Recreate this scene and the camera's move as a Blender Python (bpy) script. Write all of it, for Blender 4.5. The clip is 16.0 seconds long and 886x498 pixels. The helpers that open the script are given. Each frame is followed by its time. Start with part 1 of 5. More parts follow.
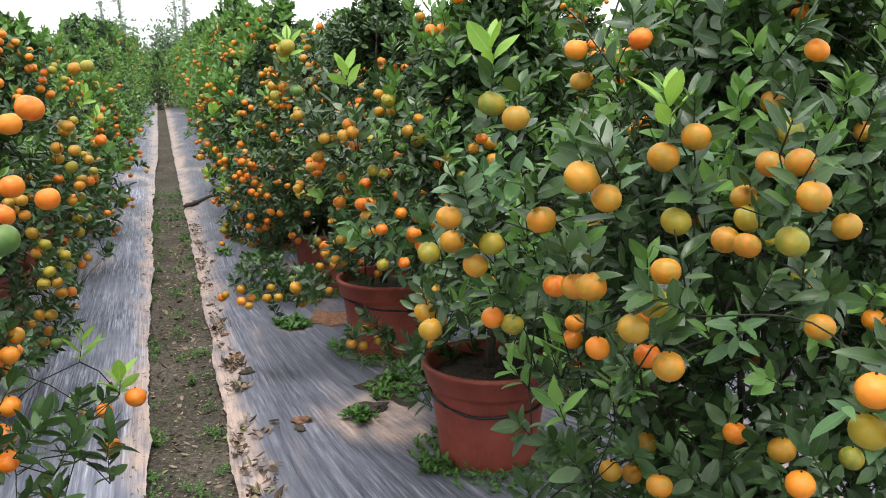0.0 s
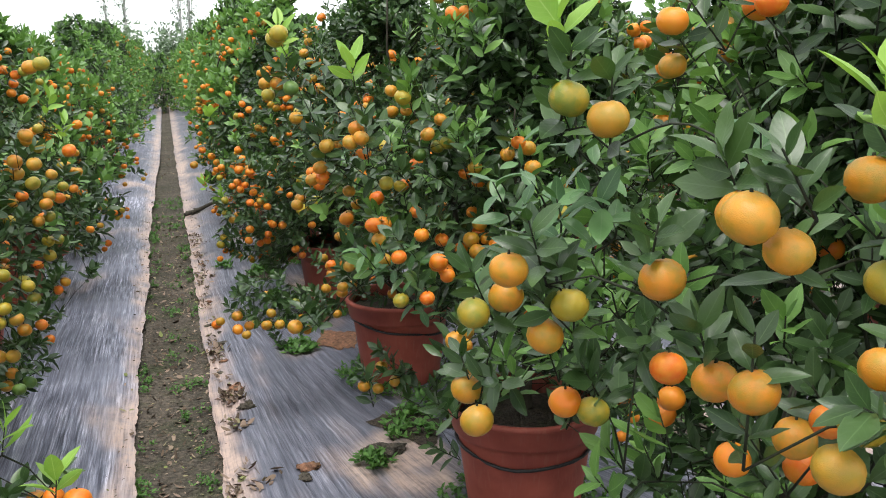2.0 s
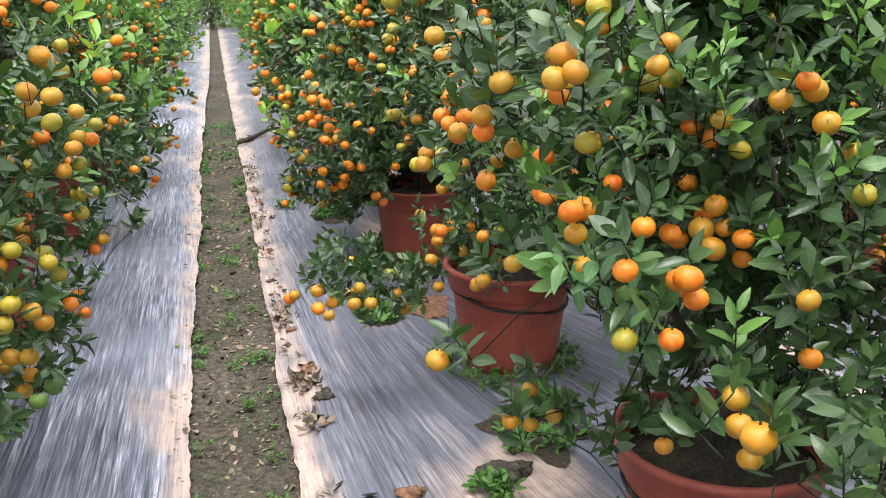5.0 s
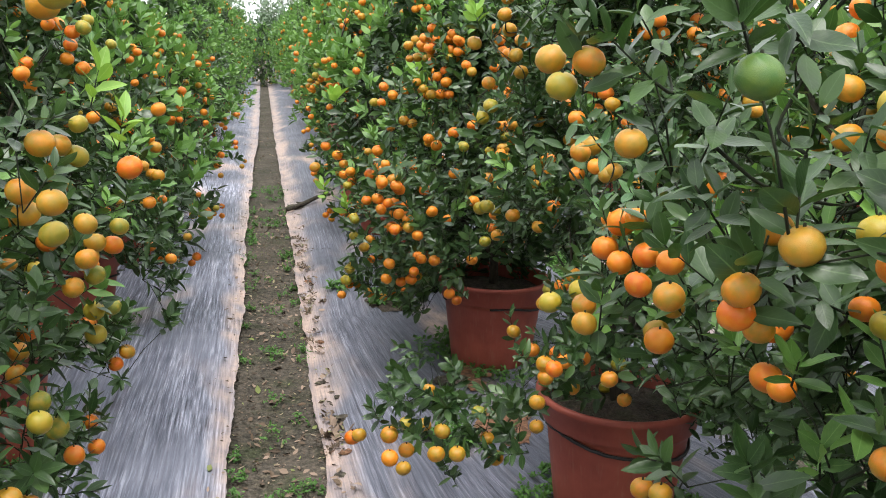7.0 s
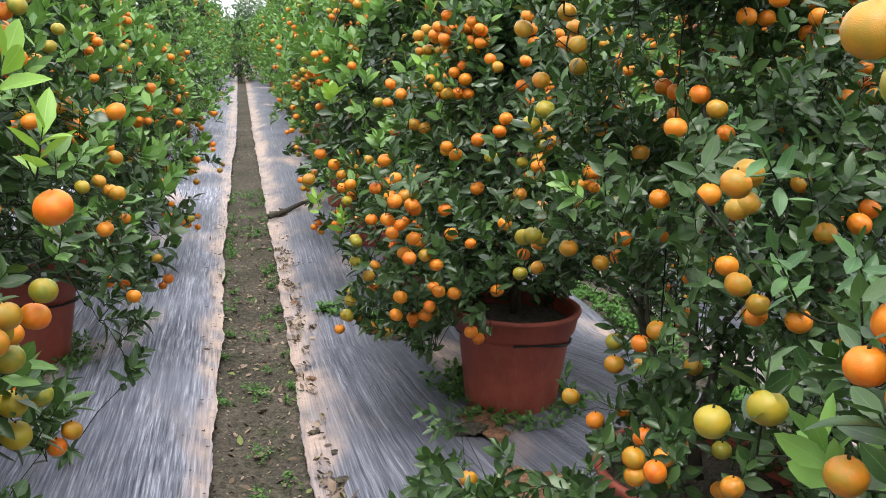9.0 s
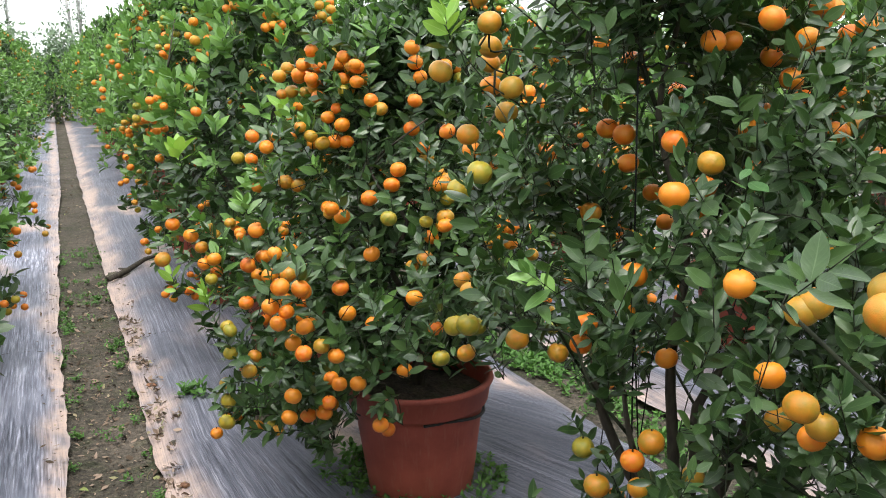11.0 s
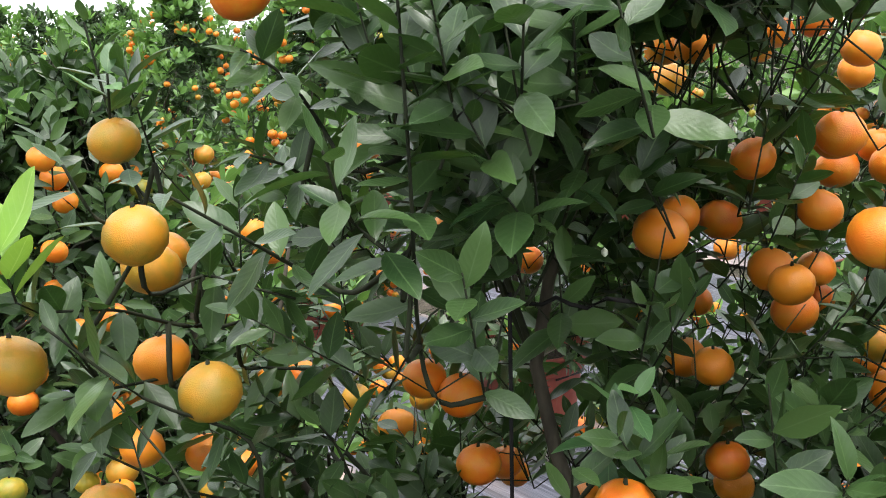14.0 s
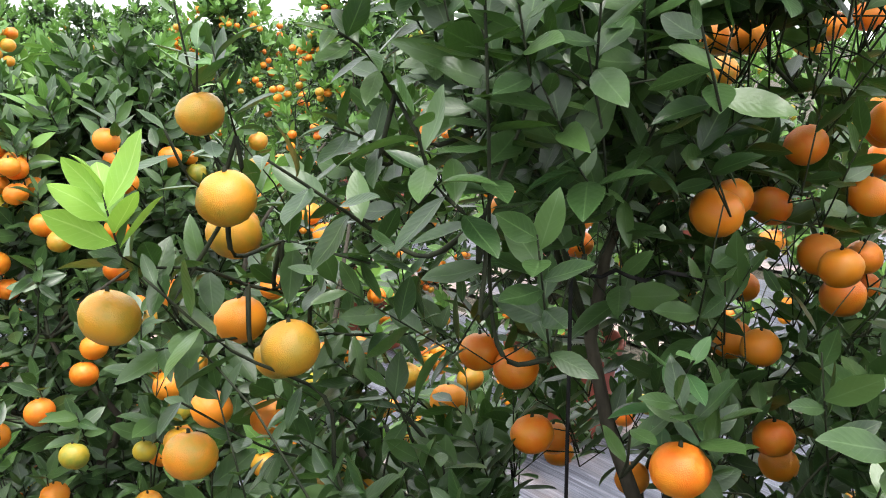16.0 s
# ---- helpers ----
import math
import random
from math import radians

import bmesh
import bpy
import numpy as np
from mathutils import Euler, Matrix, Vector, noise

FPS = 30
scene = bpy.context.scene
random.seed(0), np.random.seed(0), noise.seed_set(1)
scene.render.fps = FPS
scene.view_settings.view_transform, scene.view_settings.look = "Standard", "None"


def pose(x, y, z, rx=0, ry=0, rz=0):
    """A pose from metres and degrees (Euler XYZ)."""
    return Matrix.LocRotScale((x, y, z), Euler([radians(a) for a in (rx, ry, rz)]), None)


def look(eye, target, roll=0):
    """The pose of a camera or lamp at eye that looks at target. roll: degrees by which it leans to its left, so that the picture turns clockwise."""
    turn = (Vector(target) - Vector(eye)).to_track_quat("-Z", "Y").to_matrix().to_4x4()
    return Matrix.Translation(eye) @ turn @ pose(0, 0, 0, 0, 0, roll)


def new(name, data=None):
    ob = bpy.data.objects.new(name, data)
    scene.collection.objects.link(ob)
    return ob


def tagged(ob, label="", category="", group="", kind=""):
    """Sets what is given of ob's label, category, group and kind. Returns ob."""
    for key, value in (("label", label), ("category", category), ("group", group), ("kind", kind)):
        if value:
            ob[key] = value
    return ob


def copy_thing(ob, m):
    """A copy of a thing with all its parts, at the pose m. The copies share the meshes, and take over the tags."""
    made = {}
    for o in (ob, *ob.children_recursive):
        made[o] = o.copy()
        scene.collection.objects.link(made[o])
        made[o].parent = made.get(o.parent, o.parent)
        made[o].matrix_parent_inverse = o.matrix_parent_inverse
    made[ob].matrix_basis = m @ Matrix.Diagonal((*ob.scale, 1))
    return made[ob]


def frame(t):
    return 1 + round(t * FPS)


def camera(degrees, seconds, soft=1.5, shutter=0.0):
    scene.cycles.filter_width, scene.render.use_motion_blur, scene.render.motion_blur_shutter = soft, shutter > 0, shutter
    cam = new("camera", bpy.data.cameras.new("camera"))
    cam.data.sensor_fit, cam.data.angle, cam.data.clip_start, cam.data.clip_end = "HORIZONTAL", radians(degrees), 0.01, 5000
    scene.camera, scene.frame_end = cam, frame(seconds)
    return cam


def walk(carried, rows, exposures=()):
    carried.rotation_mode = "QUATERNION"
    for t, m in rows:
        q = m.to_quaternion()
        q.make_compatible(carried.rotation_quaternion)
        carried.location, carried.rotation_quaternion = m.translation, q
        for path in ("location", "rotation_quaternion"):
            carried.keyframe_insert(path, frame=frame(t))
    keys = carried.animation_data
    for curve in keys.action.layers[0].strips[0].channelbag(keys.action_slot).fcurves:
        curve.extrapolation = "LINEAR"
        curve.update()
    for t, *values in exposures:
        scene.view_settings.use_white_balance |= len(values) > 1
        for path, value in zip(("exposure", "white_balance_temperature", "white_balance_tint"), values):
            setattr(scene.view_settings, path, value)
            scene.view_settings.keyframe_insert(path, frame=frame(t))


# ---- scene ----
cam = camera(51.8, 16.0, soft=1.0)
PATH = [
    (0, (0.006, -0.046, 1.53), (0.7, 1.785, 1.123), 0.5),
    (0.5, (0.019, -0.003, 1.523), (0.731, 1.823, 1.124), 1.1),
    (1, (0.027, 0.087, 1.508), (0.74, 1.91, 1.099), 0.9),
    (1.5, (0.067, 0.264, 1.508), (0.763, 2.094, 1.101), -0.2),
    (2, (0.133, 0.434, 1.505), (0.808, 2.272, 1.094), -0.6),
    (2.5, (0.133, 0.571, 1.487), (0.757, 2.42, 1.046), 0.2),
    (3, (0.147, 0.775, 1.477), (0.743, 2.628, 1.018), 0.7),
    (3.2, (0.151, 0.869, 1.487), (0.747, 2.721, 1.025), 0.7),
    (5.3, (0.137, 1.418, 1.44), (0.708, 3.246, 0.862), 0.1),
    (5.5, (0.156, 1.507, 1.435), (0.723, 3.342, 0.876), 0.6),
    (6, (0.17, 1.605, 1.45), (0.728, 3.453, 0.926), 1.6),
    (6.5, (0.154, 1.739, 1.452), (0.681, 3.605, 0.963), 1.6),
    (7, (0.149, 1.947, 1.461), (0.649, 3.83, 1.011), 1.6),
    (7.5, (0.129, 2.017, 1.459), (0.625, 3.902, 1.013), 1.7),
    (8, (0.119, 2.151, 1.438), (0.622, 4.033, 0.986), 0.8),
    (8.5, (0.145, 2.376, 1.439), (0.648, 4.259, 0.99), 0.9),
    (8.7, (0.162, 2.452, 1.424), (0.674, 4.331, 0.969), 1.4),
    (10.8, (0.155, 2.969, 1.486), (1.01, 4.726, 1.061), -0.6),
    (11, (0.187, 3.046, 1.477), (1.049, 4.802, 1.062), -1.4),
    (11.5, (0.328, 3.267, 1.497), (1.227, 5.017, 1.133), -2.7),
    (12, (0.433, 3.402, 1.495), (1.41, 5.106, 1.12), -2.1),
    (12.5, (0.526, 3.591, 1.528), (1.625, 5.212, 1.12), -2.6),
    (13, (0.611, 3.768, 1.561), (1.841, 5.289, 1.146), -2.9),
    (13.5, (0.666, 3.828, 1.585), (1.982, 5.268, 1.147), -3.0),
    (14, (0.724, 3.886, 1.638), (2.051, 5.319, 1.209), -2.6),
    (14.5, (0.762, 3.918, 1.66), (2.094, 5.35, 1.242), -2.4),
    (15, (0.756, 3.902, 1.652), (2.098, 5.324, 1.232), -2.9),
    (15.5, (0.715, 3.87, 1.636), (2.042, 5.306, 1.217), -2.2),
    (16, (0.677, 3.875, 1.625), (1.954, 5.355, 1.199), -1.7),
]
walk(cam, [(t, look(eye, target, roll)) for t, eye, target, roll in PATH],
     exposures=((0, 0.04), (1.5, 0.05), (3.0, 0.12), (5.4, 0.62), (6.2, 0.44), (6.8, 0.28), (7.5, 0.26), (8.5, 0.28), (11.0, 0.36), (12.0, 0.36), (13.5, 0.42), (14.5, 0.56), (15.0, 0.68), (16.0, 0.72)))


# ---- world and light ----
world = bpy.data.worlds.new("overcast_sky")
scene.world = world
world.use_nodes = True
wn = world.node_tree
wn.nodes.clear()
w_out = wn.nodes.new("ShaderNodeOutputWorld")
w_bg = wn.nodes.new("ShaderNodeBackground")
w_sky = wn.nodes.new("ShaderNodeTexSky")
w_sky.sky_type = "NISHITA"
w_sky.sun_disc = False
w_sky.sun_elevation, w_sky.sun_rotation = radians(75), radians(212)
w_sky.air_density, w_sky.dust_density = 1.5, 6.0
w_hsv = wn.nodes.new("ShaderNodeHueSaturation")
w_hsv.inputs["Saturation"].default_value = 0.25
w_mix = wn.nodes.new("ShaderNodeMix")
w_mix.data_type = "RGBA"
w_mix.inputs[0].default_value = 0.75
w_mix.inputs[7].default_value = (9.6, 9.9, 10.2, 1)
wn.links.new(w_sky.outputs[0], w_hsv.inputs["Color"])
wn.links.new(w_hsv.outputs[0], w_mix.inputs[6])
wn.links.new(w_mix.outputs[2], w_bg.inputs["Color"])
wn.links.new(w_bg.outputs[0], w_out.inputs[0])
w_bg.inputs["Strength"].default_value = 0.20
sun = new("sun", bpy.data.lights.new("sun", "SUN"))
sun.data.energy, sun.data.angle, sun.data.color = 2.6, radians(30), (1.0, 0.97, 0.92)
sun.matrix_world = look((-2, -3.2, 14), (0, 0, 0))


# ---- materials ----
def material(name, base, rough=0.6, spec=0.5):
    """A new principled material. Returns it with its node tree and shader."""
    m = bpy.data.materials.new(name)
    m.use_nodes = True
    tree = m.node_tree
    shader = tree.nodes["Principled BSDF"]
    shader.inputs["Base Color"].default_value = (*base, 1)
    shader.inputs["Roughness"].default_value = rough
    shader.inputs["Specular IOR Level"].default_value = spec
    return m, tree, shader


def node(tree, kind, **values):
    n = tree.nodes.new(kind)
    for key, value in values.items():
        n.inputs[key.replace("_", " ")].default_value = value
    return n


def ramp(tree, source, stops):
    r = tree.nodes.new("ShaderNodeValToRGB")
    e = r.color_ramp.elements
    while len(e) < len(stops):
        e.new(0.5)
    for k, (p, c) in enumerate(stops):
        e[k].position, e[k].color = p, (*c, 1)
    tree.links.new(source, r.inputs[0])
    return r.outputs[0]


def mixed(tree, fac, a, b, mode="MIX"):
    m = tree.nodes.new("ShaderNodeMix")
    m.data_type, m.blend_type = "RGBA", mode
    for slot, v in ((0, fac), (6, a), (7, b)):
        if isinstance(v, (int, float)):
            m.inputs[slot].default_value = v
        elif isinstance(v, tuple):
            m.inputs[slot].default_value = (*v, 1)
        else:
            tree.links.new(v, m.inputs[slot])
    return m.outputs[2]


def coords(tree, scale=(1, 1, 1), turn=0.0, kind="Object"):
    c = tree.nodes.new("ShaderNodeTexCoord")
    m = tree.nodes.new("ShaderNodeMapping")
    m.inputs["Scale"].default_value = scale
    m.inputs["Rotation"].default_value = (0, 0, turn)
    tree.links.new(c.outputs[kind], m.inputs[0])
    return m.outputs[0]


def noise_of(tree, vector, scale, detail=4.0, rough=0.55):
    n = node(tree, "ShaderNodeTexNoise", Scale=scale, Detail=detail, Roughness=rough)
    tree.links.new(vector, n.inputs["Vector"])
    return n.outputs[0]


def relief(tree, shader, height, strength, distance):
    b = node(tree, "ShaderNodeBump", Strength=strength, Distance=distance)
    tree.links.new(height, b.inputs["Height"])
    tree.links.new(b.outputs[0], shader.inputs["Normal"])


def leaf_material(name, dark, light, vein, rough, through_colour, share):
    m, t, s = material(name, dark, rough, 0.46)
    geo = t.nodes.new("ShaderNodeNewGeometry")
    info = t.nodes.new("ShaderNodeObjectInfo")
    add = t.nodes.new("ShaderNodeMath")
    add.operation = "ADD"
    t.links.new(geo.outputs["Random Per Island"], add.inputs[0])
    t.links.new(info.outputs["Random"], add.inputs[1])
    frac = t.nodes.new("ShaderNodeMath")
    frac.operation = "FRACT"
    t.links.new(add.outputs[0], frac.inputs[0])
    col = ramp(t, frac.outputs[0], [(0.0, dark), (0.7, tuple(0.6 * a + 0.4 * b for a, b in zip(dark, light))), (1.0, light)])
    at = t.nodes.new("ShaderNodeAttribute")
    at.attribute_name = "blade"
    sep = t.nodes.new("ShaderNodeSeparateXYZ")
    t.links.new(at.outputs["Vector"], sep.inputs[0])
    rib = ramp(t, sep.outputs[0], [(0.0, (1, 1, 1)), (0.08, (0, 0, 0)), (0.93, (0, 0, 0)), (1.0, (0.7, 0.7, 0.7))])
    blotch = noise_of(t, geo.outputs["Position"], 55, 3)
    col = mixed(t, ramp(t, blotch, [(0.4, (0, 0, 0)), (0.75, (0.35, 0.35, 0.35))]), col, light)
    lane = t.nodes.new("ShaderNodeMath")
    lane.operation = "MULTIPLY_ADD"
    lane.inputs[1].default_value, lane.inputs[2].default_value = 50.0, 0.0
    t.links.new(sep.outputs[1], lane.inputs[0])
    tilt = t.nodes.new("ShaderNodeMath")
    tilt.operation = "MULTIPLY_ADD"
    tilt.inputs[1].default_value = -14.0
    t.links.new(sep.outputs[0], tilt.inputs[0])
    t.links.new(lane.outputs[0], tilt.inputs[2])
    comb = t.nodes.new("ShaderNodeMath")
    comb.operation = "SINE"
    t.links.new(tilt.outputs[0], comb.inputs[0])
    col = mixed(t, ramp(t, comb.outputs[0], [(0.80, (0, 0, 0)), (1.0, (0.16, 0.16, 0.16))]), col, vein)
    col = mixed(t, rib, col, vein)
    t.links.new(col, s.inputs["Base Color"])
    rr = t.nodes.new("ShaderNodeMapRange")
    rr.inputs["To Min"].default_value, rr.inputs["To Max"].default_value = rough - 0.06, rough + 0.2
    t.links.new(blotch, rr.inputs[0])
    t.links.new(rr.outputs[0], s.inputs["Roughness"])
    relief(t, s, mixed(t, 0.06, noise_of(t, geo.outputs["Position"], 130, 3), comb.outputs[0]), 0.32, 0.0012)
    trans = t.nodes.new("ShaderNodeBsdfTranslucent")
    t.links.new(mixed(t, 0.5, col, through_colour), trans.inputs[0])
    mix = t.nodes.new("ShaderNodeMixShader")
    mix.inputs[0].default_value = share
    t.links.new(s.outputs[0], mix.inputs[1])
    t.links.new(trans.outputs[0], mix.inputs[2])
    t.links.new(mix.outputs[0], t.nodes["Material Output"].inputs[0])
    return m


LEAF = leaf_material("citrus_leaf", (0.014, 0.038, 0.012), (0.066, 0.126, 0.034), (0.085, 0.145, 0.055), 0.27, (0.10, 0.25, 0.02), 0.13)
SHOOT = leaf_material("young_leaf", (0.18, 0.35, 0.05), (0.30, 0.48, 0.085), (0.34, 0.50, 0.14), 0.42, (0.35, 0.60, 0.05), 0.3)
NEWLEAF = leaf_material("new_leaf", (0.055, 0.135, 0.032), (0.19, 0.35, 0.075), (0.19, 0.34, 0.10), 0.36, (0.20, 0.42, 0.05), 0.22)
MIDLEAF = leaf_material("full_leaf", (0.030, 0.085, 0.030), (0.095, 0.20, 0.062), (0.12, 0.22, 0.085), 0.33, (0.14, 0.32, 0.03), 0.16)
WEED = leaf_material("weed_leaf", (0.045, 0.13, 0.025), (0.12, 0.26, 0.05), (0.12, 0.25, 0.06), 0.55, (0.12, 0.3, 0.03), 0.2)
# distance haze is put into this leaf colour, paler and greyer
HAZED_LEAF = leaf_material("hazed_leaf", (0.11, 0.17, 0.10), (0.21, 0.29, 0.17), (0.18, 0.25, 0.15), 0.6, (0.16, 0.26, 0.12), 0.2)


def peel_material(name, low, mid, high, blush):
    m, t, s = material(name, mid, 0.42, 0.45)
    info = t.nodes.new("ShaderNodeObjectInfo")
    geo = t.nodes.new("ShaderNodeNewGeometry")
    add = t.nodes.new("ShaderNodeMath")
    t.links.new(info.outputs["Random"], add.inputs[0])
    t.links.new(geo.outputs["Random Per Island"], add.inputs[1])
    frac = t.nodes.new("ShaderNodeMath")
    frac.operation = "FRACT"
    t.links.new(add.outputs[0], frac.inputs[0])
    col = ramp(t, frac.outputs[0], [(0.0, low), (0.5, mid), (1.0, high)])
    patch = noise_of(t, coords(t), 1.25, 4)
    col = mixed(t, ramp(t, patch, [(0.40, (0, 0, 0)), (0.66, (0.85, 0.85, 0.85))]), col, blush)
    speck = noise_of(t, coords(t), 16, 3)
    col = mixed(t, ramp(t, speck, [(0.62, (0, 0, 0)), (0.78, (0.3, 0.3, 0.3))]), col, tuple(0.45 * c for c in mid))
    t.links.new(col, s.inputs["Base Color"])
    s.inputs["Subsurface Weight"].default_value = 0.12
    s.inputs["Subsurface Radius"].default_value = (0.006, 0.003, 0.001)
    s.inputs["Subsurface Scale"].default_value = 1.0
    pores = node(t, "ShaderNodeTexVoronoi", Scale=24.0)
    t.links.new(coords(t), pores.inputs["Vector"])
    relief(t, s, pores.outputs[0], 0.22, 0.0010)
    return m


PEEL = {
    "o": peel_material("orange_peel", (0.66, 0.125, 0.006), (0.71, 0.180, 0.009), (0.71, 0.235, 0.013), (0.66, 0.25, 0.017)),
    "y": peel_material("yellow_peel", (0.56, 0.190, 0.012), (0.55, 0.235, 0.015), (0.43, 0.225, 0.019), (0.29, 0.205, 0.019)),
    "g": peel_material("olive_peel", (0.34, 0.27, 0.02), (0.30, 0.26, 0.025), (0.16, 0.20, 0.025), (0.42, 0.28, 0.02)),
    "d": peel_material("green_peel", (0.05, 0.12, 0.025), (0.07, 0.15, 0.03), (0.10, 0.17, 0.03), (0.12, 0.19, 0.03)),
}


def bark_material(name, low, high):
    m, t, s = material(name, low, 0.85, 0.3)
    n = noise_of(t, coords(t, (1, 1, 0.35)), 70, 5)
    col = ramp(t, n, [(0.3, low), (0.7, high)])
    t.links.new(col, s.inputs["Base Color"])
    relief(t, s, n, 0.6, 0.004)
    return m


BARK = bark_material("citrus_bark", (0.025, 0.021, 0.016), (0.075, 0.065, 0.048))
# light grey stands in for haze on the far trunks and limbs
HAZED_BARK = bark_material("hazed_bark", (0.42, 0.42, 0.41), (0.55, 0.55, 0.54))
TWIG = bark_material("green_twig", (0.010, 0.013, 0.007), (0.028, 0.034, 0.016))

POT, pt, ps = material("terracotta_plastic", (0.30, 0.07, 0.045), 0.55, 0.4)
pot_n = noise_of(pt, coords(pt), 9, 5)
pot_streak = noise_of(pt, coords(pt, (30, 30, 2)), 3, 3)
pot_c = ramp(pt, pot_n, [(0.3, (0.22, 0.045, 0.03)), (0.7, (0.36, 0.085, 0.055))])
pot_c = mixed(pt, ramp(pt, pot_streak, [(0.55, (0, 0, 0)), (0.8, (0.4, 0.4, 0.4))]), pot_c, (0.34, 0.16, 0.11))
pt.links.new(pot_c, ps.inputs["Base Color"])
relief(pt, ps, noise_of(pt, coords(pt), 90, 3), 0.15, 0.002)

CORD, ct, cs = material("black_cord", (0.012, 0.012, 0.013), 0.5, 0.4)
ct.links.new(ramp(ct, noise_of(ct, coords(ct), 120, 3), [(0.3, (0.008, 0.008, 0.009)), (0.8, (0.03, 0.03, 0.03))]), cs.inputs["Base Color"])
STEEL, st, ss = material("black_steel", (0.008, 0.008, 0.009), 0.7, 0.15)
st.links.new(ramp(st, noise_of(st, coords(st), 150, 3), [(0.35, (0.005, 0.005, 0.006)), (0.8, (0.016, 0.014, 0.013))]), ss.inputs["Base Color"])
BUD, bt, bs = material("white_bud", (0.78, 0.8, 0.68), 0.5, 0.4)
bt.links.new(ramp(bt, noise_of(bt, coords(bt), 300, 2), [(0.3, (0.62, 0.68, 0.5)), (0.7, (0.85, 0.85, 0.78))]), bs.inputs["Base Color"])


def soil_material(name, low, high, bits, scale, bump):
    m, t, s = material(name, low, 0.92, 0.25)
    v = coords(t)
    big = noise_of(t, v, 1.7 * scale, 4)
    fine = noise_of(t, v, 42 * scale, 6, 0.7)
    col = ramp(t, big, [(0.3, low), (0.7, high)])
    moss = noise_of(t, v, 5.5 * scale, 5, 0.65)
    col = mixed(t, ramp(t, moss, [(0.5, (0, 0, 0)), (0.68, (0.6, 0.6, 0.6))]), col, tuple(0.55 * a + b for a, b in zip(low, (0.012, 0.03, 0.0))))
    col = mixed(t, 0.85, col, ramp(t, fine, [(0.32, (0.22, 0.22, 0.22)), (0.52, (1, 1, 1)), (0.70, (2.0, 1.85, 1.7))]), "MULTIPLY")
    crumbs = node(t, "ShaderNodeTexVoronoi", Scale=75.0 * scale)
    t.links.new(v, crumbs.inputs["Vector"])
    col = mixed(t, ramp(t, crumbs.outputs["Distance"], [(0.1, (0.6, 0.6, 0.6)), (0.22, (0, 0, 0))]), col, bits)
    t.links.new(col, s.inputs["Base Color"])
    relief(t, s, mixed(t, 0.5, fine, crumbs.outputs["Distance"]), 0.9, bump)
    return m


SOIL = soil_material("path_soil", (0.050, 0.046, 0.036), (0.125, 0.106, 0.086), (0.20, 0.165, 0.135), 1.0, 0.022)
POTSOIL = soil_material("potting_soil", (0.035, 0.028, 0.022), (0.08, 0.062, 0.05), (0.12, 0.10, 0.08), 1.6, 0.012)
CLAY = soil_material("pink_clay", (0.30, 0.20, 0.15), (0.42, 0.31, 0.25), (0.24, 0.16, 0.12), 1.2, 0.008)
BROWN = soil_material("brown_clay", (0.17, 0.085, 0.05), (0.24, 0.13, 0.085), (0.12, 0.07, 0.045), 1.0, 0.006)
LITTER, lt, ls = material("dead_leaf", (0.2, 0.13, 0.08), 0.8, 0.3)
lgeo = lt.nodes.new("ShaderNodeNewGeometry")
lt.links.new(ramp(lt, lgeo.outputs["Random Per Island"], [(0.0, (0.05, 0.038, 0.028)), (0.45, (0.15, 0.105, 0.072)), (0.85, (0.33, 0.245, 0.19)), (1.0, (0.20, 0.24, 0.08))]), ls.inputs["Base Color"])

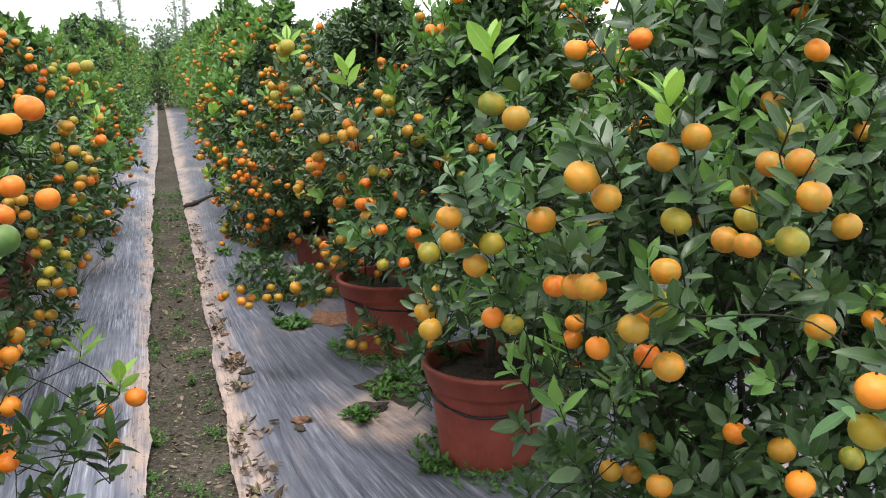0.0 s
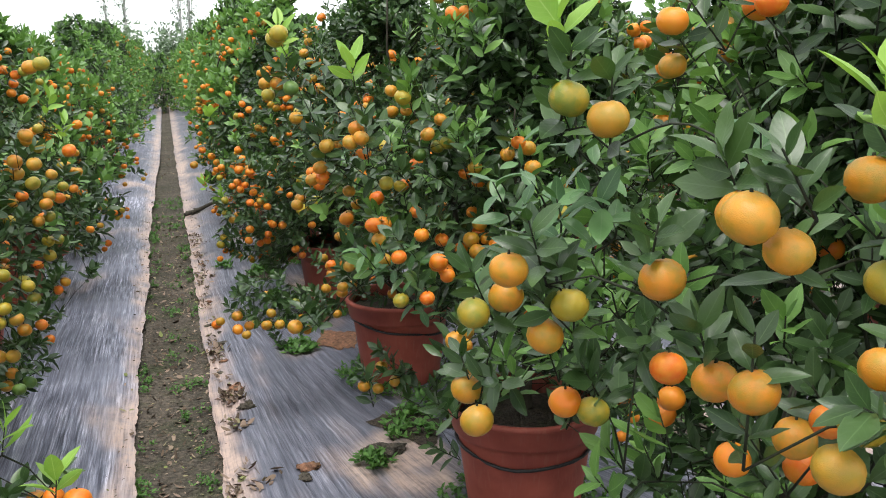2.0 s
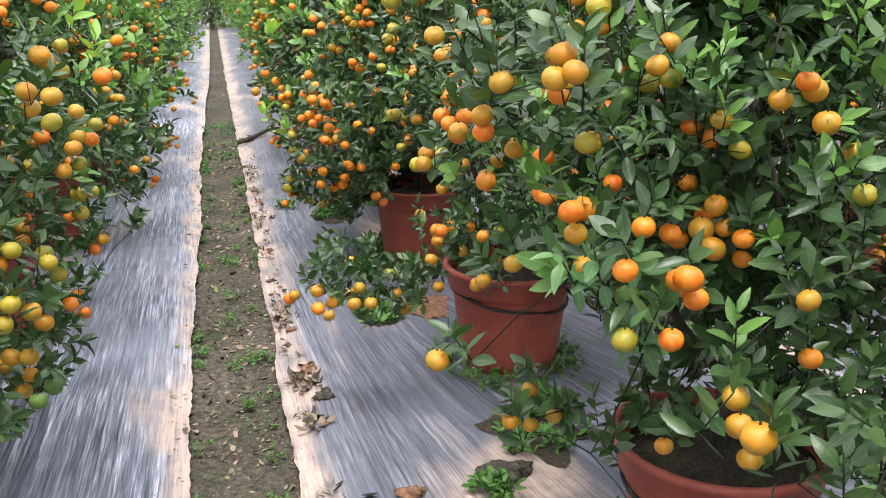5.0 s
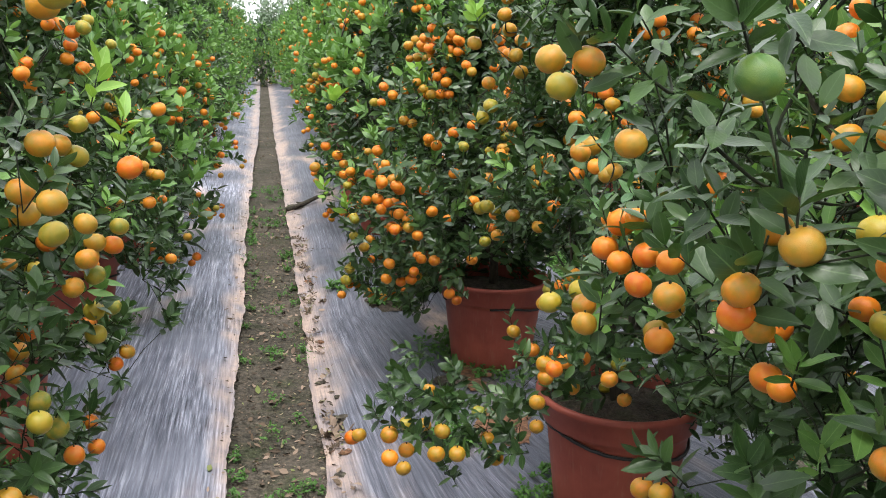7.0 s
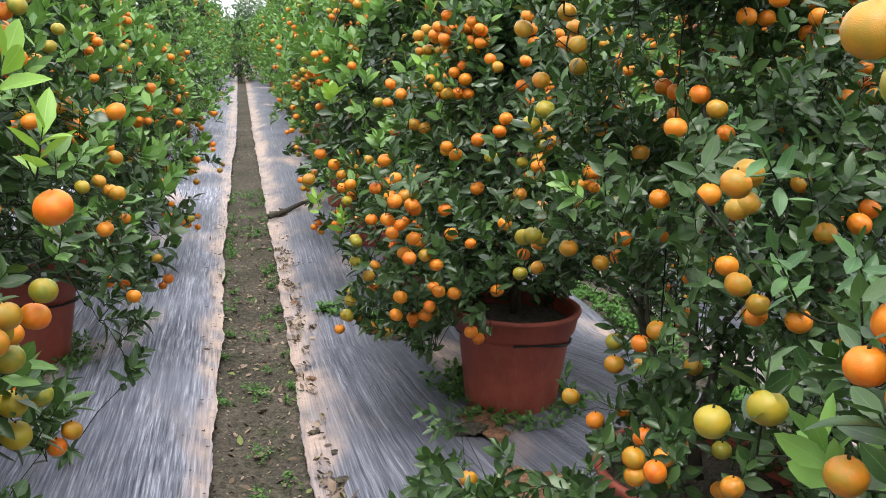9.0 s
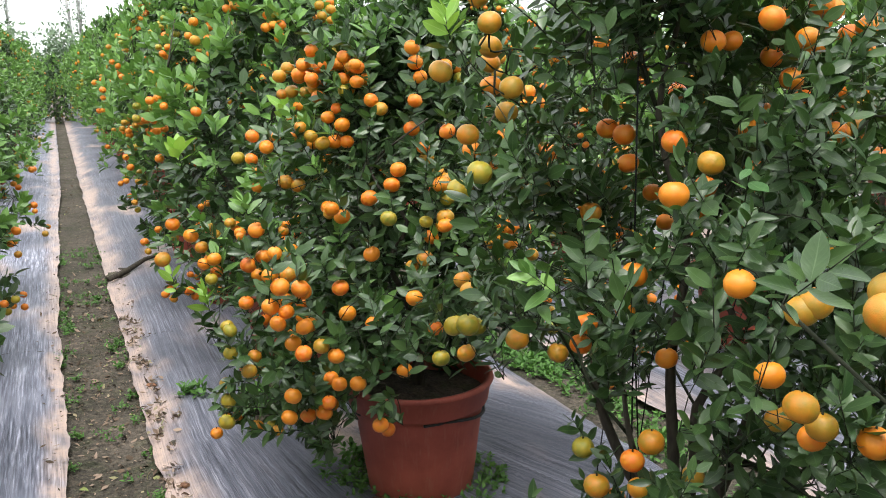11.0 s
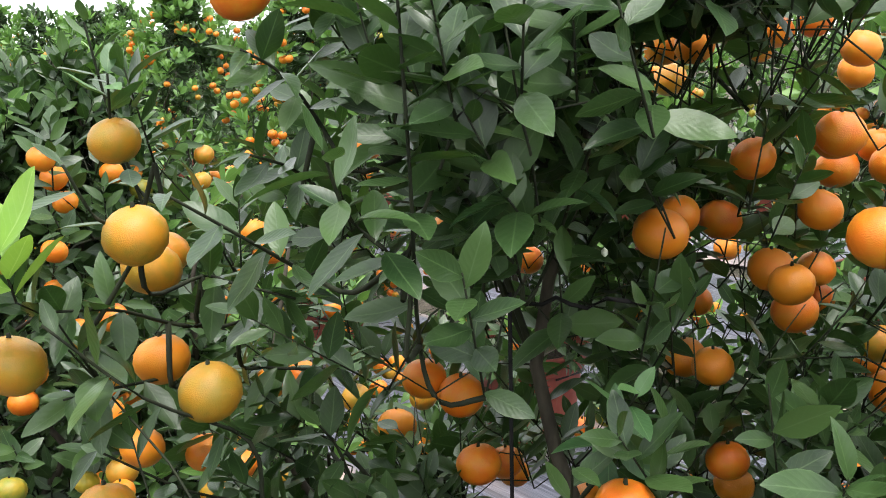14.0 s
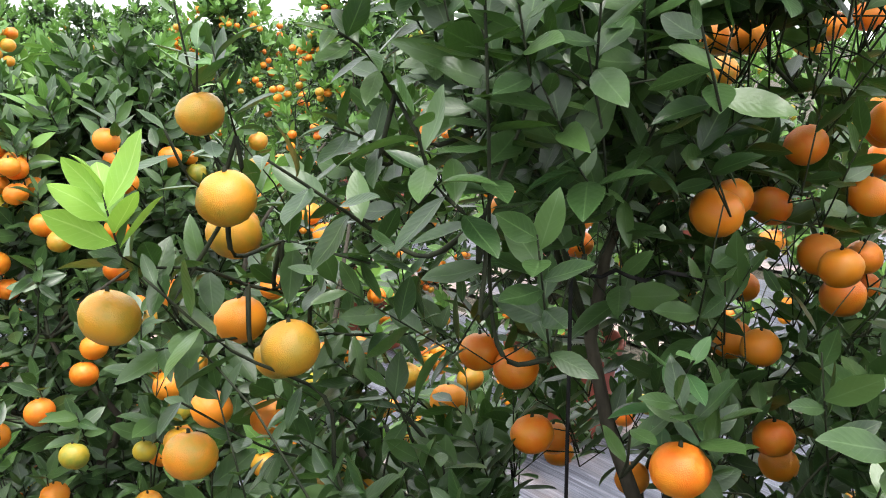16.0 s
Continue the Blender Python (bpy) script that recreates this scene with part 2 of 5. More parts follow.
# grey agricultural film, dusty, with fold glints and crease shade painted along its pull, with clay showing where it is
# pressed down
def film_material(name, gain, streaky):
    m, t, s = material(name, (0.2, 0.2, 0.22), 0.45, 0.28)

    def woven(scale):
        """Coordinates across and along the pull of the film."""
        at = t.nodes.new("ShaderNodeAttribute")
        at.attribute_name = "weave"
        mp = t.nodes.new("ShaderNodeMapping")
        mp.inputs["Scale"].default_value = scale
        t.links.new(at.outputs["Vector"], mp.inputs[0])
        return mp.outputs[0]

    def grey(k):
        return (k, k, k)

    v = coords(t)
    streak = noise_of(t, woven((34, 1.1, 8)), 1.0, 5, 0.6)
    fine_streak = noise_of(t, woven((120, 4.5, 20)), 1.0, 4, 0.62)
    cloud = noise_of(t, v, 1.3, 4)
    grit = noise_of(t, v, 35, 5, 0.65)
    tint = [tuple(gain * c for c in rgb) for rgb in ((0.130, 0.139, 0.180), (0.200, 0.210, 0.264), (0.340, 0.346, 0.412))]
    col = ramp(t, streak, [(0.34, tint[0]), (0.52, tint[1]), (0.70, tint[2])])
    patchy = noise_of(t, coords(t, (2.6, 1.5, 2), 0.2), 1.0, 3)
    # fine bright and dark lines painted in for glints on small folds
    col = mixed(t, ramp(t, patchy, [(0.34, grey(0.25 * streaky)), (0.58, grey(streaky))]), col,
                ramp(t, fine_streak, [(0.38, (0.36, 0.36, 0.40)), (0.48, (0.92, 0.92, 0.93)), (0.55, (1.15, 1.14, 1.14)), (0.61, (2.1, 2.05, 2.0))]), "MULTIPLY")
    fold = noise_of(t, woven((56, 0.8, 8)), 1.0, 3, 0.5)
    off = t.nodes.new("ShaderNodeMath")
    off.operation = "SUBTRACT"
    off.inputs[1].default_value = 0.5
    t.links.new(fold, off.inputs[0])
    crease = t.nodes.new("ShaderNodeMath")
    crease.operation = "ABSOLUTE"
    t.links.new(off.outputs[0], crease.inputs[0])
    # fold shading put into the colour: dark creases, lighter flanks
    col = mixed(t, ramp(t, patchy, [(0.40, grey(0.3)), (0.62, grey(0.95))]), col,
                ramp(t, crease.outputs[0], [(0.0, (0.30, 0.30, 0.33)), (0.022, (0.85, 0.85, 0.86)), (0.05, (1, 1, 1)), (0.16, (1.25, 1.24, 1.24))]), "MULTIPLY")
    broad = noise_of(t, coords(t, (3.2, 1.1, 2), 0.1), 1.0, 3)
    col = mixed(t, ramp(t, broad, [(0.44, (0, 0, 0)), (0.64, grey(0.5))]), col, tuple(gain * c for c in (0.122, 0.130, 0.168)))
    dust = t.nodes.new("ShaderNodeAttribute")
    dust.attribute_name = "dust"
    share = t.nodes.new("ShaderNodeMath")
    share.operation = "MULTIPLY"
    t.links.new(dust.outputs["Fac"], share.inputs[0])
    t.links.new(mixed(t, 0.5, ramp(t, grit, [(0.3, grey(0.3)), (0.6, (1, 1, 1))]), ramp(t, fine_streak, [(0.36, grey(0.25)), (0.52, (1, 1, 1))])), share.inputs[1])
    col = mixed(t, share.outputs[0], col, (0.56, 0.415, 0.345))
    t.links.new(col, s.inputs["Base Color"])
    rr = t.nodes.new("ShaderNodeMapRange")
    rr.inputs["To Min"].default_value, rr.inputs["To Max"].default_value = 0.36, 0.64
    t.links.new(cloud, rr.inputs[0])
    t.links.new(rr.outputs[0], s.inputs["Roughness"])
    relief(t, s, mixed(t, 0.5, streak, mixed(t, 0.4, fold, fine_streak)), 0.85, 0.016)
    return m


FILM = film_material("pale_mulch_film", 1.12, 1.0)
# beds right of the path: darker and less streaked
DARK_FILM = film_material("dark_mulch_film", 0.72, 0.62)


# ---- mesh tools ----
ROW = pose(0.065, 0, 0, 0, 0, -3.55)


def at_row(v, u, z=0.0):
    """A place given across and along the path."""
    return ROW @ Vector((v, u, z))


def mesh_of(name, verts, faces, mat, smooth=True):
    me = bpy.data.meshes.new(name)
    me.from_pydata([tuple(v) for v in verts], [], [tuple(f) for f in faces])
    me.materials.append(mat)
    if smooth:
        me.polygons.foreach_set("use_smooth", [True] * len(me.polygons))
    me.update()
    return me


def part_mesh(name, me, parent, label="", kind=""):
    ob = new(name, me)
    ob.parent = parent
    return tagged(ob, label, kind=kind)


def part(name, bm, mat, parent, label=""):
    me = bpy.data.meshes.new(name)
    bm.to_mesh(me)
    bm.free()
    me.materials.append(mat)
    me.polygons.foreach_set("use_smooth", [True] * len(me.polygons))
    return part_mesh(name, me, parent, label)


class Pile:
    """Gathers vertices and faces of many small pieces for one mesh."""

    def __init__(self):
        self.v, self.f, self.a, self.n = [], [], [], 0

    def add(self, verts, faces, attr=None):
        self.v.append(np.asarray(verts, float))
        self.f.extend([tuple(i + self.n for i in f) for f in faces])
        if attr is not None:
            self.a.append(attr)
        self.n += len(verts)

    def mesh(self, name, mat, attr_name=None, smooth=True):
        me = mesh_of(name, np.concatenate(self.v) if self.v else [], self.f, mat, smooth)
        if attr_name and self.a:
            at = me.attributes.new(attr_name, "FLOAT_VECTOR", "POINT")
            at.data.foreach_set("vector", np.concatenate(self.a).astype(np.float32).ravel())
        return me


def tube(pile, points, radii, sides=5):
    """A tapered tube along points."""
    pts = [Vector(p) for p in points]
    rings = []
    for k, p in enumerate(pts):
        d = (pts[min(k + 1, len(pts) - 1)] - pts[max(k - 1, 0)]).normalized()
        a = d.orthogonal().normalized()
        b = d.cross(a)
        rings.append([p + radii[k] * (math.cos(q) * a + math.sin(q) * b) for q in (math.tau * j / sides for j in range(sides))])
    verts = [v for ring in rings for v in ring]
    faces = []
    for k in range(len(pts) - 1):
        for j in range(sides):
            i = k * sides + j
            i2 = k * sides + (j + 1) % sides
            faces.append((i, i2, i2 + sides, i + sides))
    faces.append(tuple(range(sides - 1, -1, -1)))
    faces.append(tuple((len(pts) - 1) * sides + j for j in range(sides)))
    pile.add(verts, faces)


def bowed(points, count):
    """More points along a smooth curve through the given ones."""
    p = [np.asarray(q, float) for q in points]
    p = [2 * p[0] - p[1]] + p + [2 * p[-1] - p[-2]]
    out = []
    for a, b, c, d in zip(p, p[1:], p[2:], p[3:]):
        for k in range(count):
            s = k / count
            out.append(0.5 * (2 * b + (c - a) * s + (2 * a - 5 * b + 4 * c - d) * s * s + (3 * b - a - 3 * c + d) * s ** 3))
    return out + [p[-2]]


def taper(a, b, n):
    return [a + (b - a) * k / (n - 1) for k in range(n)]


# leaf blades: across x, along y, normal z, one unit long
def blade(detail, wide, fold, bend, wave=0.0):
    if detail > 1:
        stations = [(0.0, 0.03), (0.10, 0.34), (0.22, 0.70), (0.38, 0.97), (0.54, 0.99), (0.70, 0.82), (0.84, 0.54), (0.94, 0.25), (1.0, 0.0)]
    elif detail:
        stations = [(0.0, 0.04), (0.14, 0.46), (0.40, 1.0), (0.66, 0.86), (0.87, 0.44), (1.0, 0.0)]
    else:
        stations = [(0.0, 0.0), (0.30, 0.86), (0.66, 0.88), (1.0, 0.0)]
    verts, attr, faces, rows = [], [], [], []
    for s, w in stations:
        z = -bend * s * s + wave * math.sin(7.5 * s + 1.0)
        if w == 0.0:
            rows.append([len(verts)])
            verts.append((0, s, z)), attr.append((0, s, 0))
        else:
            x = 0.5 * wide * w
            rows.append([len(verts), len(verts) + 1, len(verts) + 2])
            verts += [(-x, s, z + fold * x), (0, s, z), (x, s, z + fold * x)]
            attr += [(1, s, 0), (0, s, 0), (1, s, 0)]
    for a, b in zip(rows, rows[1:]):
        if len(a) == 3 and len(b) == 3:
            faces += [(a[0], a[1], b[1], b[0]), (a[1], a[2], b[2], b[1])]
        elif len(b) == 1:
            faces += [(a[0], a[1], b[0]), (a[1], a[2], b[0])]
        else:
            faces += [(a[0], b[1], b[0]), (a[0], b[2], b[1])]
    return np.array(verts), faces, np.array(attr, float)


BLADES = [blade(True, 0.40, 0.24, 0.14, 0.015), blade(True, 0.46, 0.14, 0.28, 0.02), blade(True, 0.36, 0.40, 0.04), blade(True, 0.42, 0.30, -0.12, 0.02), blade(True, 0.34, 0.50, 0.36, 0.012), blade(True, 0.50, 0.18, 0.10, 0.025)]
FINE = [blade(2, 0.42, 0.24, 0.14, 0.015), blade(2, 0.46, 0.14, 0.28, 0.02), blade(2, 0.37, 0.40, 0.04, 0.01), blade(2, 0.44, 0.30, -0.12, 0.02), blade(2, 0.36, 0.50, 0.36, 0.012), blade(2, 0.50, 0.18, 0.10, 0.025)]
SIMPLE = [blade(False, 0.46, 0.25, 0.14), blade(False, 0.50, 0.14, 0.0)]


def unit(v):
    return v / max(1e-9, math.sqrt(v[0] * v[0] + v[1] * v[1] + v[2] * v[2]))


def cross(a, b):
    return np.array((a[1] * b[2] - a[2] * b[1], a[2] * b[0] - a[0] * b[2], a[0] * b[1] - a[1] * b[0]))


def frame_of(d, up):
    """Columns x, y, z of a leaf that points along d and faces up."""
    y = unit(d)
    x = cross(y, up)
    if x.dot(x) < 1e-6:
        x = cross(y, (1.0, 0.2, 0.1))
    x = unit(x)
    z = cross(x, y)
    return np.array(((x[0], y[0], z[0]), (x[1], y[1], z[1]), (x[2], y[2], z[2])))


def matrix_of(rot, place, scale):
    m = Matrix([[*(rot[i] * scale), place[i]] for i in range(3)] + [[0, 0, 0, 1]])
    return m


# ---- fruit ----
def fruit_mesh(name, mat, rings=9, seg=14, squash=0.9):
    """A small mandarin of radius one, dimpled at the stem, with its button."""
    verts, faces = [], []
    for i in range(1, rings):
        a = math.pi * i / rings
        dip = 1.0 - 0.10 * math.exp(-((a / 0.35) ** 2)) - 0.05 * math.exp(-(((math.pi - a) / 0.3) ** 2))
        for j in range(seg):
            b = math.tau * j / seg
            r = math.sin(a) * (1 + 0.012 * math.cos(5 * b))
            verts.append((r * math.cos(b), r * math.sin(b), squash * math.cos(a) * dip))
    top, bottom = len(verts), len(verts) + 1
    verts += [(0, 0, squash * 0.88), (0, 0, -squash * 0.94)]
    for i in range(rings - 2):
        for j in range(seg):
            p, q = i * seg + j, i * seg + (j + 1) % seg
            faces.append((p, p + seg, q + seg, q))
    for j in range(seg):
        k = (j + 1) % seg
        faces.append((top, j, k))
        faces.append((bottom, (rings - 2) * seg + k, (rings - 2) * seg + j))
    return mesh_of(name, verts, faces, mat)


FRUIT = {k: fruit_mesh("fruit", m) for k, m in PEEL.items()}
ICO = bmesh.new()
bmesh.ops.create_icosphere(ICO, subdivisions=1, radius=1)
ICO_V = np.array([v.co for v in ICO.verts])
ICO_F = [tuple(v.index for v in f.verts) for f in ICO.faces]
ICO.free()


# ---- ground, path and film ----
def grid_mesh(name, vs, us, height, mat):
    """A sheet over the path's own axes, with a height at every point."""
    verts = [at_row(v, u, height(v, u)) for u in us for v in vs]
    n = len(vs)
    faces = [(j * n + i, j * n + i + 1, (j + 1) * n + i + 1, (j + 1) * n + i) for j in range(len(us) - 1) for i in range(n - 1)]
    return mesh_of(name, verts, faces, mat)


def steps(stops):
    """Values from stop to stop: (start, step), ..., (end, 0)."""
    out = []
    for (a, d), (b, _) in zip(stops, stops[1:]):
        out += list(np.arange(a, b - 1e-6, d))
    return out + [stops[-1][0]]


def n3(x, y, z=0.0):
    return noise.noise(Vector((x, y, z)))


def ground_height(v, u):
    near = max(0.0, 1.0 - max(abs(v) - 2.5, 0) / 3) * max(0.0, 1.0 - max(u - 14, 0) / 8)
    dish = -0.018 * math.exp(-((v / 0.15) ** 2)) - 0.012
    return near * (dish + 0.010 * n3(v * 5, u * 5) + 0.006 * n3(v * 17, u * 17, 3)) - 0.012


ground = tagged(new("ground", grid_mesh("ground", steps([(-400, 60), (-40, 6), (-4, 0.5), (-0.5, 0.025), (0.5, 0.5), (4, 6), (40, 60), (400, 0)]),
                                        steps([(-60, 8), (-4, 0.5), (1, 0.025), (9, 0.08), (16, 0.5), (30, 5), (80, 40), (600, 0)]), ground_height, SOIL)),
                "damp grey-brown trodden soil path and field", "ground", kind="structure")


def ease(u, a, b):
    """From 0 at a to 1 at b, smoothly."""
    s = max(0.0, min(1.0, (u - a) / (b - a)))
    return s * s * (3 - 2 * s)


def path_edge(side, u):
    """How far the trodden path reaches to each side: it narrows away along the row."""
    return 0.147 - 0.03 * ease(u, 6, 16) if side > 0 else -0.168 + 0.07 * ease(u, 9, 17)


def film_edge(u, k):
    return 0.020 * n3(u * 1.7, k * 7.1) + 0.014 * n3(u * 6, k * 3.3) + 0.007 * n3(u * 23, k)


def weave(v, u, v0):
    """Across the pull of the film: straight along most beds, gathered towards the path on one."""
    return (v - 0.147) * math.exp(0.33 * (min(u, 6.5) - 4.0)) if 0 < v0 < 0.3 else v


def film_lift(v, u, v0, v1, k):
    """The film's height: a low bed with long folds."""
    e = min(abs(v - v0), abs(v1 - v))
    hump = 0.040 * min(1.0, e / 0.16)
    pull = 0.35 * n3(u * 0.9, v * 1.3, k)
    w = weave(v, u, v0)
    ridge = max(0.0, 1.0 - abs(2.2 * n3(w * 19 + 2 * pull, u * 0.8, k + 6))) ** 3
    folds = 0.008 * n3(w * 26 + 2 * pull, u * 1.0, k) + 0.005 * n3(w * 60 + 3 * pull, u * 1.8, k + 2) + 0.011 * ridge * max(0.0, 0.45 + 1.4 * n3(v * 2.2, u * 1.1, k + 9))
    cross = 0.006 * n3(v * 3, u * 9, k + 4)
    wide = 0.012 * n3(v * 2.0, u * 1.6, k + 8)
    return 0.010 + hump + (folds + cross + wide) * min(1.0, e / 0.05)


def film(name, v0, v1, u0, u1, dv, du, k):
    """A wide strip of mulch film, raised as a low bed, wrinkled along its length."""
    vs, us = np.linspace(0, 1, int((v1 - v0) / dv) + 1), np.linspace(u0, u1, int((u1 - u0) / du) + 1)
    inner = v0 if abs(v0) < abs(v1) else v1

    def place(s, u):
        near_edge = path_edge(1 if v0 > 0 else -1, u) - inner if abs(inner) < 0.3 else 0.0
        near_edge *= abs((v0 + (v1 - v0) * s - (v1 if inner == v0 else v0)) / (v1 - v0)) ** 4
        return v0 + (v1 - v0) * s + near_edge + film_edge(u, k if s < 0.5 else k + 5) * (abs(2 * s - 1) ** 3)

    def dust(v, u):
        e = abs(v - inner)
        d = max(0.0, min(1.0, 1.15 + 0.9 * n3(u * 2.4, v * 4, k + 40) - e / (0.115 if inner > 0 else 0.085))) + max(0.0, 2.6 * n3(v * 3.0, u * 1.3, k + 20) - 0.62) + 0.5 * max(0.0, n3(v * 9, u * 2.5, k + 30) - 0.25)
        return min(0.95, max(0.0, d * (0.75 + 0.9 * n3(v * 14, u * 9, k))))

    verts, vals, flow = [], [], []
    for u in us:
        for s in vs:
            v = place(s, u)
            flow += [weave(v, u, v0), u, 0.0]
            verts.append(at_row(v, u, film_lift(v, u, v0, v1, k)))
            vals.append(dust(v, u))
    n = len(vs)
    faces = [(j * n + i, j * n + i + 1, (j + 1) * n + i + 1, (j + 1) * n + i) for j in range(len(us) - 1) for i in range(n - 1)]
    me = mesh_of(name, verts, faces, DARK_FILM if v0 > 0 else FILM)
    at = me.attributes.new("dust", "FLOAT", "POINT")
    at.data.foreach_set("value", vals)
    lay = me.attributes.new("weave", "FLOAT_VECTOR", "POINT")
    lay.data.foreach_set("vector", flow)
    return tagged(new(name, me), "wrinkled grey plastic mulch film with clay-dusted edges", "mulch film", kind="structure")


film("mulch_film", 0.165, 1.80, 1.0, 8.0, 0.0125, 0.03, 1)
film("mulch_film", 0.165, 1.80, 8.0, 56.0, 0.04, 0.12, 1)
film("mulch_film", -1.80, -0.165, 1.0, 8.0, 0.0125, 0.03, 11)
film("mulch_film", -1.80, -0.165, 8.0, 56.0, 0.04, 0.12, 11)
film("mulch_film", 0.165, 1.80, -3.0, 1.0, 0.06, 0.1, 1)
film("mulch_film", -1.80, -0.165, -3.0, 1.0, 0.06, 0.1, 11)
film("mulch_film", 2.12, 3.80, 0.0, 20.0, 0.03, 0.08, 21)
film("mulch_film", -3.80, -2.12, 0.0, 20.0, 0.05, 0.12, 31)
film("mulch_film", 4.12, 5.80, 2.0, 36.0, 0.06, 0.2, 41)
film("mulch_film", 2.12, 3.80, 20.0, 38.0, 0.08, 0.25, 21)
film("mulch_film", -3.80, -2.12, 20.0, 38.0, 0.08, 0.25, 31)
film("mulch_film", -5.80, -4.12, 3.0, 38.0, 0.08, 0.25, 51)
film("mulch_film", 6.12, 7.80, 3.0, 38.0, 0.08, 0.25, 61)


# ---- pots ----
def lathe(bm, profile, seg=44, wobble=0.0):
    rings = []
    for r, z in profile:
        rings.append([bm.verts.new((r * math.cos(a), r * math.sin(a), z + wobble * math.sin(3 * a))) for a in (math.tau * j / seg for j in range(seg))])
    for a, b in zip(rings, rings[1:]):
        for j in range(seg):
            bm.faces.new((a[j], a[(j + 1) % seg], b[(j + 1) % seg], b[j]))
    return rings


def flower_pot():
    pot = new("flower_pot")
    bm = bmesh.new()
    rings = lathe(bm, [(0.160, 0.0), (0.172, 0.002), (0.178, 0.02), (0.184, 0.065), (0.190, 0.11), (0.196, 0.155), (0.202, 0.20), (0.208, 0.245), (0.214, 0.29), (0.218, 0.305), (0.230, 0.312), (0.234, 0.320),
                       (0.243, 0.374), (0.251, 0.380), (0.254, 0.388), (0.252, 0.396), (0.245, 0.400), (0.234, 0.397), (0.229, 0.388), (0.222, 0.32), (0.200, 0.27), (0.0005, 0.27)])
    bm.faces.new(list(reversed(rings[0])))
    part("pot_body", bm, POT, pot, "faded terracotta-red plastic")
    bm = bmesh.new()
    rr = lathe(bm, [(0.227, 0.335), (0.20, 0.345), (0.15, 0.352), (0.09, 0.36), (0.04, 0.366), (0.001, 0.368)], 30)
    for v in bm.verts:
        v.co.z += 0.012 * n3(v.co.x * 18, v.co.y * 18, 5) + 0.006 * n3(v.co.x * 60, v.co.y * 60, 6)
    part("soil", bm, POTSOIL, pot, "dark crumbly potting soil")
    cord = Pile()
    pts = []
    for j in range(25):
        a = -2.6 + 5.2 * j / 24
        z = 0.305 - 0.055 * math.cos(a * 0.6) ** 2 + 0.004 * math.sin(5 * a)
        r = 0.176 + 0.042 * (z - 0.02) / 0.285 + 0.006
        pts.append((r * math.sin(a), -r * math.cos(a), z))
    tube(cord, pts, [0.0055] * 25, 6)
    part_mesh("cord", cord.mesh("cord", CORD), pot, "sagging black plastic cord")
    return tagged(pot, "round terracotta-red plastic flower pot with a sagging black cord", "flower pot", "potted trees")


POT_FIRST = flower_pot()
POT_FIRST.matrix_basis = pose(1.322, 2.93, 0.04, 0, 0, -20)
PATH_CLEAR = [Vector(p) for p in ((0.0, -0.05, 1.53), (0.15, 0.87, 1.48), (0.14, 2.2, 1.45), (0.16, 2.97, 1.48), (0.33, 3.27, 1.5), (0.60, 3.76, 1.56), (0.76, 3.92, 1.66))]


def blocked(p):
    """True near the camera's way, which must stay free of growth."""
    q = Vector(p)
    for a, b in zip(PATH_CLEAR, PATH_CLEAR[1:]):
        ab = b - a
        k = max(0.0, min(1.0, (q - a).dot(ab) / ab.length_squared))
        if (a + k * ab - q).length < 0.36:
            return True
    return False


CAMERA_END = np.array(PATH_CLEAR[-1])
# lines from pots and film to camera places, kept free of foliage
POT_SIGHTLINES = [(np.array((x, y, 0.22)), np.array((0.08 + 0.04 * (y - 2.7), y - 2.7, 1.5))) for x, y in ((1.322, 2.93), (1.345, 4.32), (1.38, 5.69))] + [(np.array((1.2, 4.2, 0.28)), np.array((0.05, 0.35, 1.5))), (np.array((1.3, 5.55, 0.25)), np.array((0.14, 2.2, 1.45))), (np.array((2.05, 6.1, 0.05)), np.array((0.2, 3.05, 1.48))), (np.array((2.45, 5.6, 0.05)), np.array((0.2, 3.05, 1.48))), (np.array((-0.36, 6.36, 0.16)), np.array((0.13, 2.2, 1.45))), (np.array((-0.42, 4.98, 0.14)), np.array((0.16, 1.7, 1.45)))]


